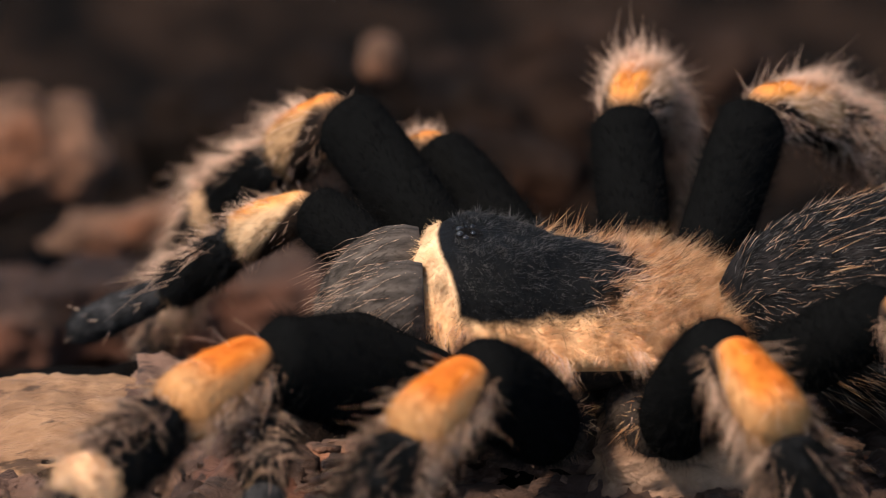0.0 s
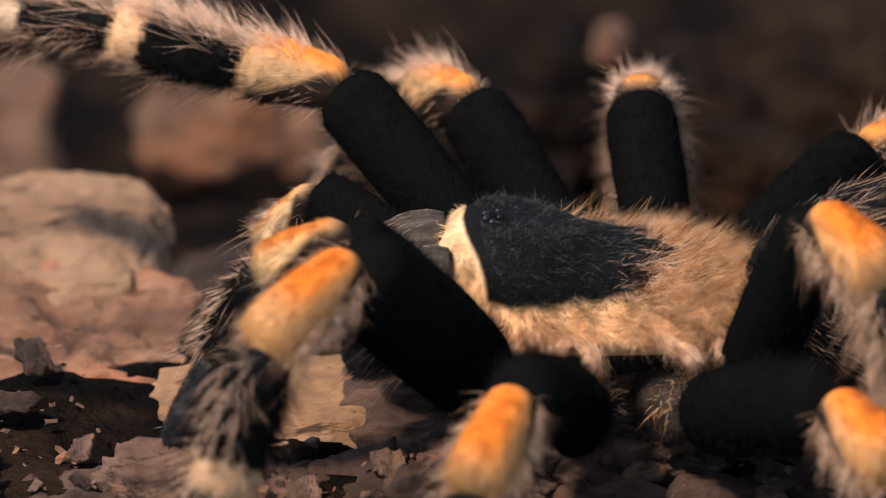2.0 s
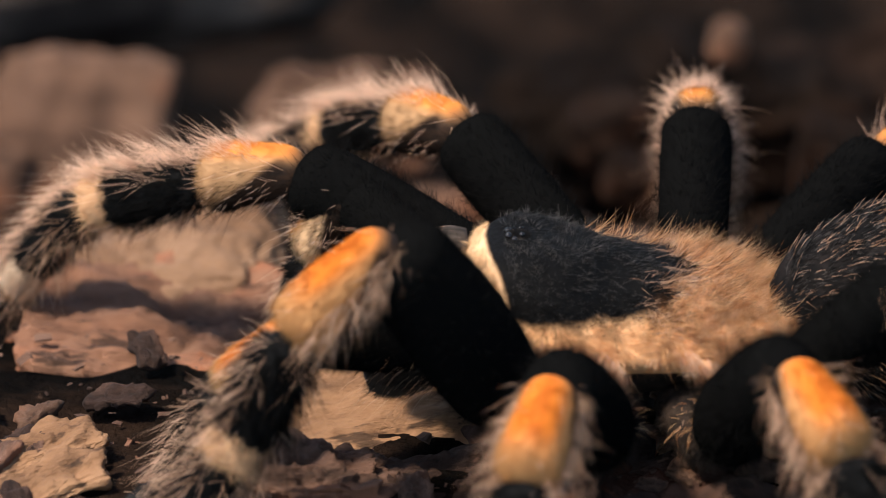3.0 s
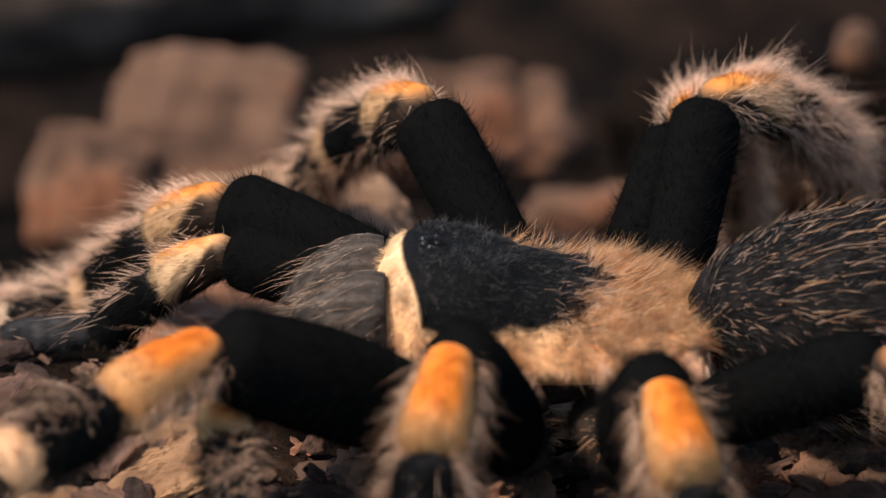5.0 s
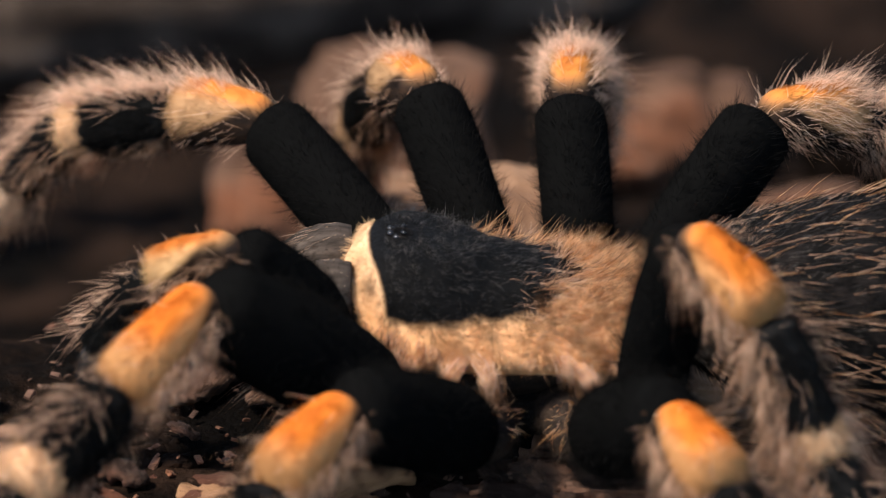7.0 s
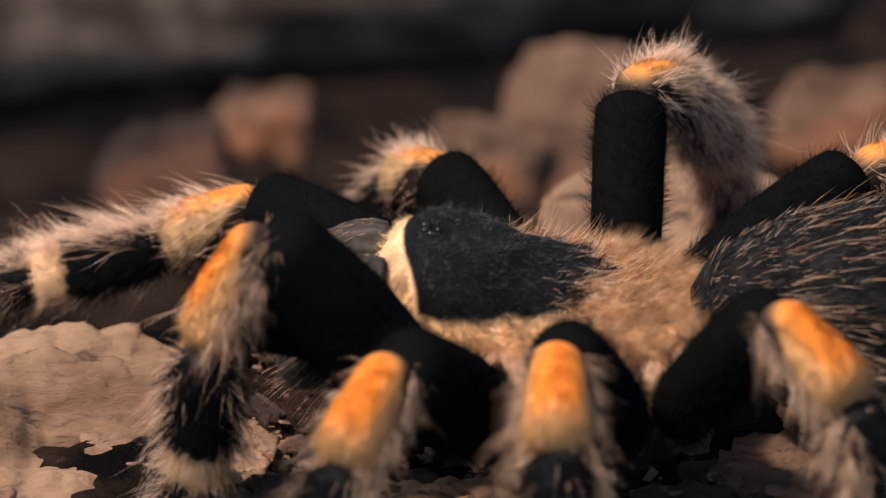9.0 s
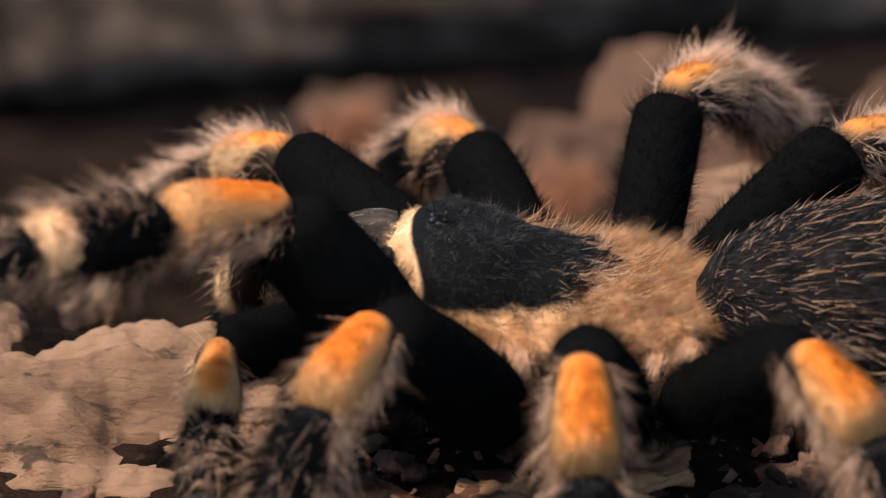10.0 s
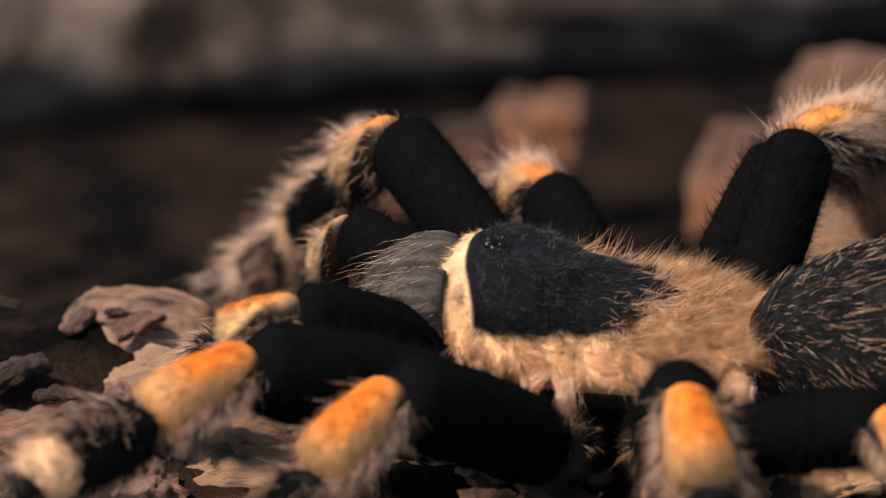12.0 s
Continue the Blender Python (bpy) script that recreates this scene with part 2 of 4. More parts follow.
def hairs(name, root, way, length, width, bend, mats, slot=None):
    """Tapered three-sided hairs, the short ones straight, the long ones bent in two places. All arguments are arrays, one row a hair."""
    n = len(root)
    way = way / np.linalg.norm(way, axis=1, keepdims=True)
    side = np.cross(way, rng.normal(size=(n, 3)))
    side /= np.linalg.norm(side, axis=1, keepdims=True)
    up = np.cross(way, side)
    ring = [math.cos(a) * side + math.sin(a) * up for a in (0, 2.094, 4.189)]
    slot = np.zeros(n, int) if slot is None else slot
    short = length < 0.9 * MM
    length, width = length[:, None], width[:, None]
    mid = root + way * length * 0.5 + bend * length * 0.12
    tip = root + way * length + bend * length * 0.45
    kinds = (
        (short, [root + r * width for r in ring] + [tip], [(0, 1, 3), (1, 2, 3), (2, 0, 3)]),
        (~short, [root + r * width for r in ring] + [mid + r * width * 0.8 for r in ring] + [tip], [(0, 1, 4, 3), (1, 2, 5, 4), (2, 0, 3, 5), (3, 4, 6), (4, 5, 6), (5, 3, 6)]),
    )
    verts, loops, sizes, slots, base = [], [], [], [], 0
    for which, rows, faces in kinds:
        m = int(which.sum())
        verts.append(np.stack([r[which] for r in rows], 1).reshape(-1, 3))
        block = np.array([k for q in faces for k in q])
        loops.append(((base + np.arange(m) * len(rows))[:, None] + block[None, :]).ravel())
        sizes.append(np.tile([len(q) for q in faces], m))
        slots.append(np.repeat(slot[which], len(faces)))
        base += m * len(rows)
    verts, loops, sizes, slots = (np.concatenate(a) for a in (verts, loops, sizes, slots))
    me = bpy.data.meshes.new(name)
    me.vertices.add(len(verts))
    me.vertices.foreach_set("co", verts.ravel())
    me.loops.add(len(loops))
    me.loops.foreach_set("vertex_index", loops.astype(np.int32))
    me.polygons.add(len(sizes))
    me.polygons.foreach_set("loop_start", np.concatenate([[0], np.cumsum(sizes)[:-1]]).astype(np.int32))
    for m in mats if isinstance(mats, (list, tuple)) else (mats,):
        me.materials.append(m)
    me.polygons.foreach_set("material_index", slots.astype(np.int32))
    me.update(calc_edges=True)
    me.validate()
    return me


LOCK_TABLE = rng.normal(size=(4096, 3))


def locks(p, size):
    """A lean that neighbouring hairs share, so that fur falls into locks of that size in millimetres."""
    q = np.floor(p / (size * MM) + rng.normal(size=p.shape) * 0.22).astype(np.int64)
    return LOCK_TABLE[(q[:, 0] * 73856093 ^ q[:, 1] * 19349663 ^ q[:, 2] * 83492791) % 4096]


def on_loft(profile, n, lo=0.0, hi=1.0, arc=(0, 2 * math.pi)):
    """Random places and outward directions on a loft."""
    prof = np.array(profile)
    s = prof[0, 0] + rng.uniform(lo, hi, n) * (prof[-1, 0] - prof[0, 0])
    a = rng.uniform(arc[0], arc[1], n)
    w, h, c = (np.interp(s, prof[:, 0], prof[:, i]) for i in (1, 2, 3))
    p = np.stack([s, w * np.cos(a), c + h * np.sin(a)], 1)
    d = 1e-4
    slope = (np.interp(s + d, prof[:, 0], prof[:, 1]) - np.interp(s - d, prof[:, 0], prof[:, 1])) / (2 * d)
    nrm = np.stack([-slope.clip(-1.5, 1.5), np.cos(a), np.sin(a)], 1)
    return p, nrm / np.linalg.norm(nrm, axis=1, keepdims=True)


def merge_hair(groups):
    """Join argument sets for hairs(): rows of root, way, length, width, bend, slot."""
    return [np.concatenate([g[i] for g in groups]) for i in range(6)]


X = np.array([1.0, 0, 0])
Z = np.array([0, 0, 1.0])


def limb_hair(profile, n, length, width, slot, lean=0.8, spread=0.3, bend=0.4, lo=0.02, hi=0.98, arc=(0, 2 * math.pi)):
    p, nr = on_loft(profile, n, lo, hi, arc)
    lock = locks(p, 0.9)
    way = nr + X * lean + lock * spread * 0.9 + rng.normal(size=(n, 3)) * spread * 0.4
    ln = length[0] + (length[1] - length[0]) * rng.uniform(0, 1, n) ** 1.3
    if length[0] >= 0.9:
        ln = ln * np.clip(1 + 0.3 * lock[:, 0], 0.5, 1.5)
    return p - nr * 0.05 * MM, way, ln * MM, np.full(n, width * MM), X * bend + lock * 0.3 + rng.normal(size=(n, 3)) * 0.25, np.full(n, slot)


# ---- the ground ----
def ground_height(x, y):
    """The walk is level; behind it the ground drops into a hollow."""
    t = np.clip((y - 0.430) / 0.10, 0, 1)
    u = np.clip((y - 0.60) / 0.07, 0, 1)
    return -0.052 * (t * t * (3 - 2 * t)) - 0.16 * np.clip(y - 0.56, 0, 0.2) - 0.05 * (u * u * (3 - 2 * u))


def lumps(x, y, z, scale, seed):
    return noise.fractal(Vector((x * scale + seed, y * scale - seed, z * scale)), 0.9, 2.1, 5)


def make_ground():
    far = np.array([0.02, 0.06, 0.15, 0.4, 1, 3, 9, 25, 60])
    xs = np.concatenate([-0.2 - far[::-1], np.arange(-0.2, 0.2, 0.0022), 0.2 + far])
    ys = np.concatenate([0.33 - far[::-1], np.arange(0.33, 0.80, 0.0022), 0.80 + far])
    v = []
    for y in ys:
        for x in xs:
            near = abs(x) < 0.25 and 0.3 < y < 0.85
            h = float(ground_height(x, y))
            if near:
                h += 0.0022 * lumps(x, y, 0, 55, 3) + 0.0007 * lumps(x, y, 0, 240, 9) - 0.0012
            v.append((x, y, h))
    nx = len(xs)
    f = [(j * nx + i, j * nx + i + 1, (j + 1) * nx + i + 1, (j + 1) * nx + i) for j in range(len(ys) - 1) for i in range(nx - 1)]
    ob = new("ground", mesh_of("ground", v, f, W_SOIL))
    return tagged(ob, "brown forest soil with crumbs of bark, darkened as in shade", "ground", kind="structure")


def chunk_mesh(name, size, seed, mat, round_=0.35, rough=0.16, layers=0.0, cuts=(30, 18, 16), grit=0.0):
    """A broken lump of bark or wood: a rounded block, worn and split along its fibres."""
    bm = bmesh.new()
    nx, ny, nz = cuts
    grid = {}

    def vert(i, j, k):
        if (i, j, k) not in grid:
            u = Vector((2 * i / nx - 1, 2 * j / ny - 1, 2 * k / nz - 1))
            big = max(abs(u.x), abs(u.y), abs(u.z))
            ball = u.normalized() * big
            w = u.lerp(ball, round_)
            p = Vector((w.x * size[0], w.y * size[1], w.z * size[2])) / 2
            m = min(size)
            d = lumps(p.x, p.y, p.z, 0.9 / m, seed) * rough * m
            d += lumps(p.x * 0.25, p.y, p.z * 2.2, 4.5 / m, seed + 5) * rough * 0.35 * m
            if layers:
                d += layers * m * (abs((p.z / m * 5 + 0.5 * lumps(p.x, p.y, 0, 1 / m, seed)) % 1 - 0.5) - 0.25)
            if grit:
                d += grit * MM * (lumps(p.x * 0.4, p.y, p.z, 900, seed + 2) + 0.7 * abs(lumps(p.x * 0.3, p.y * 1.2, p.z * 1.5, 380, seed + 7)))
            grid[(i, j, k)] = bm.verts.new(p + ball.normalized() * d)
        return grid[(i, j, k)]

    for i in range(nx):
        for j in range(ny):
            bm.faces.new((vert(i, j, 0), vert(i, j + 1, 0), vert(i + 1, j + 1, 0), vert(i + 1, j, 0)))
            bm.faces.new((vert(i, j, nz), vert(i + 1, j, nz), vert(i + 1, j + 1, nz), vert(i, j + 1, nz)))
    for i in range(nx):
        for k in range(nz):
            bm.faces.new((vert(i, 0, k), vert(i + 1, 0, k), vert(i + 1, 0, k + 1), vert(i, 0, k + 1)))
            bm.faces.new((vert(i, ny, k), vert(i, ny, k + 1), vert(i + 1, ny, k + 1), vert(i + 1, ny, k)))
    for j in range(ny):
        for k in range(nz):
            bm.faces.new((vert(0, j, k), vert(0, j, k + 1), vert(0, j + 1, k + 1), vert(0, j + 1, k)))
            bm.faces.new((vert(nx, j, k), vert(nx, j + 1, k), vert(nx, j + 1, k + 1), vert(nx, j, k + 1)))
    me = bpy.data.meshes.new(name)
    bm.to_mesh(me)
    bm.free()
    me.materials.append(mat)
    me.polygons.foreach_set("use_smooth", [True] * len(me.polygons))
    return me


def chunk(name, label, category, at, size, mat, seed, turn=(0, 0, 0), **kw):
    """at and size in millimetres."""
    me = chunk_mesh(name, [s * MM for s in size], seed, mat, **kw)
    ob = new(name, me)
    ob.matrix_world = pose(at[0] * MM, at[1] * MM, at[2] * MM, *turn)
    return tagged(ob, label, category)


def make_place():
    make_ground()
    # the hollow behind the walk
    chunk("bark_piece", "reddish brown slab of bark leaning in the hollow", "bark", (15.5, 578, -40.5), (23, 7, 14), W_TAN, 1, (-35, 5, 4), round_=0.5, rough=0.3)
    chunk("bark_strip", "pale curved strip of bark lying in the hollow", "bark", (28, 556, -41.2), (19, 6, 4.4), W_TAN, 2, (-20, -9, 5), round_=0.6, rough=0.3)
    chunk("bark_piece", "broad pale slab of bark with a reddish stain", "bark", (-16.5, 574, -47), (23, 6, 35), W_TAN, 3, (-35, 7, 0), round_=0.45, rough=0.24)
    chunk("bark_piece", "wide slab of bark continuing the pale heap", "bark", (-29.5, 570, -45.5), (14, 6, 16), W_TAN, 4, (-38, 14, 0), round_=0.5, rough=0.3)
    chunk("bark_chip", "square reddish chip of bark below the log", "bark", (-55.5, 588, -46.2), (11.5, 6, 10), W_TAN, 5, (-30, 4, 4), rough=0.3)
    chunk("bark_chip", "low reddish chip of bark below the log", "bark", (-66, 574, -46), (15, 6, 11), W_DARK, 6, (-30, -8, 0), rough=0.3)
    chunk("bark_chip", "small round chip of pale wood on dark soil", "bark", (59.5, 582, -33), (4.6, 4, 5.6), W_TAN, 7, round_=0.8)
    # lumps and chips whose dark colour stands in for shade in the hollow
    chunk("bark_lump", "brown lump of bark under the round chip, darkened as in shade", "bark", (57, 594, -51), (50, 20, 20), W_SHADE_DARK, 8, (0, 5, 10), round_=0.7, rough=0.35)
    chunk("bark_chip", "pale chip of bark on a dark heap, dimmed as in shade", "bark", (45, 571, -39), (10, 7, 7), W_SHADE_DIM, 9, (0, -10, 20))
    chunk("bark_chip", "brown chip of bark on a dark heap, dimmed as in shade", "bark", (71, 552, -36), (14, 8, 9), W_SHADE_DIM, 10, (0, 12, -10))
    chunk("bark_chip", "short pale splinter of bark in the hollow, dimmed as in shade", "bark", (47, 552, -37), (9, 6, 6), W_SHADE_DIM, 11, (0, 20, 0))
    chunk("bark_lump", "brown lump of rotten bark in the hollow, dimmed as in shade", "bark", (88, 606, -54), (44, 22, 18), W_SHADE_DIM, 12, (0, -6, 0), round_=0.7, rough=0.35)
    chunk("bark_lump", "brown lump of rotten bark beside the slab, darkened as in shade", "bark", (20, 612, -66), (44, 20, 20), W_SHADE_DARK, 13, (0, 4, 0), round_=0.7, rough=0.35)
    chunk("bark_lump", "low brown lump of bark below the pale strip", "bark", (30, 546, -46), (36, 14, 10), W_DARK, 14, (0, 4, 5), round_=0.6, rough=0.4, layers=0.2)
    chunk("bark_lump", "brown crumbled bark in the bottom of the hollow", "bark", (8, 540, -47), (26, 14, 9), W_DARK, 15, (0, -5, -8), round_=0.6, rough=0.4, layers=0.2)
    # wood beside the walk
    fine = dict(cuts=(70, 40, 30), grit=0.3)
    chunk("wood_block", "split block of wood with a red broken side", "wood", (-4.5, 447, -8.8), (27, 27, 15), W_BROKEN, 21, (-3, 3, -4), layers=0.22, rough=0.2, round_=0.4, **fine)
    chunk("wood_plank", "pale weathered top of a split log", "wood", (-6, 467, -3.9), (25, 28, 7), W_PALE, 22, (2, 3, -5), rough=0.16, round_=0.75, layers=0.05, **fine)
    chunk("wood_plank", "pale broken piece of bark with a ragged end", "wood", (17, 427, -6.4), (31, 21, 14), W_BLOND, 23, (6, -2, 3), layers=0.08, rough=0.13, round_=0.65, **fine)
    chunk("wood_plank", "flaky piece of bark the animal walks on", "wood", (34, 426, -5), (28, 22, 10), W_RED, 24, (6, 3, -4), layers=0.2, rough=0.2, round_=0.45, **fine)
    chunk("wood_plank", "pale weathered piece of bark on the soil", "wood", (56, 424, -5), (26, 22, 10), W_BLOND, 25, (6, -3, 6), layers=0.14, rough=0.2, round_=0.5, **fine)
    chunk("bark_flake", "thin tan flake of bark lying on soil", "bark", (-16, 415, 1.0), (12, 5, 1.5), W_BLOND, 26, (12, -6, 22), rough=0.5, round_=0.5, grit=0.3)
    chunk("bark_flake", "thin curled flake of bark lying on soil", "bark", (-15, 408.5, 1.2), (11, 5, 1.6), W_BLOND, 27, (14, -8, 26), rough=0.5, round_=0.5, grit=0.3)
    chunk("bark_lump", "crumbly red lump of bark on the walk", "bark", (7, 409, -0.6), (15, 10, 7), W_RED, 28, layers=0.3, rough=0.4, round_=0.6, **fine)
    chunk("wood_plank", "cracked grey-brown slab of old wood beside the walk", "wood", (-62.5, 419, -5.4), (35, 30, 13), W_PALE, 29, (8, 3, 8), rough=0.28, round_=0.6, layers=0.08, **fine)
    chunk("stone", "rough grey-brown stone with a pale top", "stone", (-77.2, 438, -3.8), (15, 13, 9), W_STONE, 30, (14, 6, 6), rough=0.07, round_=0.8, **fine)
    chunk("bark_piece", "tan piece of bark lying flat before the walk", "bark", (-20, 402, -2.6), (26, 12, 6), W_BLOND, 35, (3, 3, -8), rough=0.3, round_=0.6, layers=0.2, **fine)
    chunk("stone", "low earthy stone half sunk in the soil", "stone", (-47, 417, -5), (20, 14, 10), W_STONE, 31, (0, -4, 0), rough=0.2, round_=0.6, **fine)
    chunk("bark_lump", "grey-brown rounded piece of bark on the soil", "bark", (69, 411, -1), (19, 12, 11), W_STONE, 32, (0, -5, 0), rough=0.18, round_=0.6, **fine)
    chunk("bark_lump", "reddish crumbly bark at the edge of the walk", "bark", (47, 412, -3), (14, 9, 9), W_RED, 33, (0, 6, 0), rough=0.4, round_=0.6, layers=0.25, **fine)
    chunk("bark_lump", "brown crumbly bark sunk in the soil", "bark", (-34, 416, -4), (16, 10, 8), W_SHADE_DARK, 34, (0, -6, 12), rough=0.4, round_=0.6, layers=0.2, **fine)
    # the broken bark bed of the walk
    beds = [chunk_mesh("bark_piece", (34 * MM, 19 * MM, 5 * MM), 70 + i, (W_DARK, W_DARK, W_RED, W_DARK, W_DARK)[i], 0.4, 0.42, 0.26, (64, 36, 8), 0.6) for i in range(5)]
    for i in range(26):
        x, y = (-104 + (i % 13) * 16 + rng.uniform(-4, 4)) * MM, ((404, 425)[i // 13] + rng.uniform(-5, 4)) * MM
        if x < -0.080 and y > 0.412 or -0.080 < x < -0.038 or (-0.032 < x < 0.05 and y > 0.413):
            continue
        ob = new("bark_piece", beds[int(rng.integers(5))])
        ob.matrix_world = pose(x, y, rng.uniform(-2.8, -1.4) * MM, rng.uniform(-5, 5), rng.uniform(-5, 5), rng.uniform(-28, 28) + (180 if rng.uniform() < 0.5 else 0))
        tagged(ob, "flat flaky piece of brown bark bedded in soil", "bark", "bark pieces of the walk")
    # loose chips that can be told apart
    chips = [chunk_mesh("bark_chip", (7 * MM, 3.2 * MM, 1.4 * MM), 50 + i, (W_RED, W_DARK, W_TAN, W_DARK)[i], 0.45, 0.5, cuts=(14, 7, 4), grit=0.3) for i in range(4)]
    for i in range(150):
        x, y = rng.uniform(-100, 85) * MM, rng.uniform(396, 442) * MM
        if -0.076 < x < -0.044 and y > 0.404 or -0.002 < x < 0.036 and y > 0.412:
            continue
        ob = new("bark_chip", chips[i % 4])
        k = rng.uniform(0.3, 1.0)
        ob.matrix_world = pose(x, y, float(ground_height(x, y)) + 1.2 * MM, rng.uniform(-14, 14), rng.uniform(-14, 14), rng.uniform(0, 360)) @ Matrix.Diagonal((k, k, k, 1))
        tagged(ob, ("small reddish chip of bark on soil", "small dark brown chip of bark on soil", "small tan chip of bark on soil", "small dark brown chip of bark on soil")[i % 4], "bark", "bark chips on the soil")
    # the log across the back
    prof = [(s * 0.318, r, r, 0.002 * math.sin(s * 9)) for s, r in ((0, 0.012), (0.003, 0.015), (0.1, 0.016), (0.2, 0.0165), (0.32, 0.016), (0.45, 0.017), (0.58, 0.0165), (0.7, 0.016), (0.8, 0.0155), (0.9, 0.015), (0.998, 0.014), (1, 0.011))]
    smooth = [(x, *(np.interp(x, [q[0] for q in prof], [q[i] for q in prof]) for i in (1, 2, 3))) for x in np.linspace(0, 0.318, 70)]
    v, f = loft(smooth, 48)
    for q in v:
        k = lumps(q[0] * 0.25, q[1], q[2], 60, 4) * 0.004 + lumps(q[0] * 0.3, q[1], q[2], 260, 8) * 0.0012
        q[1:] *= 1 + 0.6 * k / 0.016
    log = new("log", mesh_of("log", v, f, W_GREY))
    log.matrix_world = pose(-0.30, 0.675, -0.088, 0, -6, 0)
    tagged(log, "grey-brown fallen log with furrowed bark", "log")
    # litter
    vs, fs, base = [], [], 0
    for _ in range(2600):
        x, y = rng.uniform(-0.13, 0.12), rng.uniform(0.385, 0.47)
        if x < -0.044 or 0.0 < x < 0.034 and y > 0.416:
            continue
        s = (0.2 + 0.6 * rng.uniform() ** 3) * MM * (1 + max(0, y - 0.46) * 6)
        box = np.array([(a, b, c) for a in (-1, 1) for b in (-1, 1) for c in (-1, 1)]) * np.array([s, s * rng.uniform(0.3, 0.7), s * rng.uniform(0.12, 0.35)])
        box *= rng.uniform(0.6, 1.2, (8, 3))
        m = np.array(Euler((rng.uniform(-0.5, 0.5), rng.uniform(-0.5, 0.5), rng.uniform(0, 6.28))).to_matrix())
        vs.append(box @ m.T + np.array([x, y, float(ground_height(x, y)) + rng.uniform(0.0003, 0.0014)]))
        fs += [tuple(base + i for i in q) for q in ((0, 1, 3, 2), (4, 6, 7, 5), (0, 4, 5, 1), (2, 3, 7, 6), (0, 2, 6, 4), (1, 5, 7, 3))]
        base += 8
    litter = new("bark_litter", mesh_of("bark_litter", np.concatenate(vs), fs, W_RED, False))
    tagged(litter, "scattered splinters and crumbs of brown bark", "litter", kind="stuff")


make_place()


# ---- the tarantula ----
spider = new("tarantula")
tagged(spider, "hairy black tarantula with orange knees walking over bark", "tarantula")

# the shield over the fore body
RIDGE = ((-14.5, -10.5, -5, 0, 5, 9.5, 12.5, 14.5), (2.8, 3.9, 5.2, 6.4, 7.4, 8.0, 8.0, 7.5))


def shield(phi, r):
    """A point of the shield, in millimetres, from the angle round it and the share of the way to its rim."""
    c, s = np.cos(phi), np.sin(phi)
    front = np.clip((c - 0.1) / 0.6, 0, 1)
    square = np.clip(c / 0.5, 0, 1)
    x = 14.2 * np.sign(c) * np.abs(c) ** (0.74 - 0.2 * square) * r
    y = (9.6 - 0.9 * c) * np.sign(s) * np.abs(s) ** (0.66 - 0.12 * square) * r
    x = x - 3.2 * square * r ** 3 * (np.abs(y) / 8.7) ** 2
    h = np.interp(x, *RIDGE)
    e = 1.75 + 4.5 * front
    z = h * np.clip(1 - r ** e, 0, 1) ** (0.78 - 0.16 * front)
    z = z + 0.42 * np.cos(9 * phi + 1.2) * np.clip(r, 0, 1) ** 1.5 * (1 - r ** 4) * (1 - 0.8 * front)
    return np.stack([x, y, z - 0.4], -1) * MM


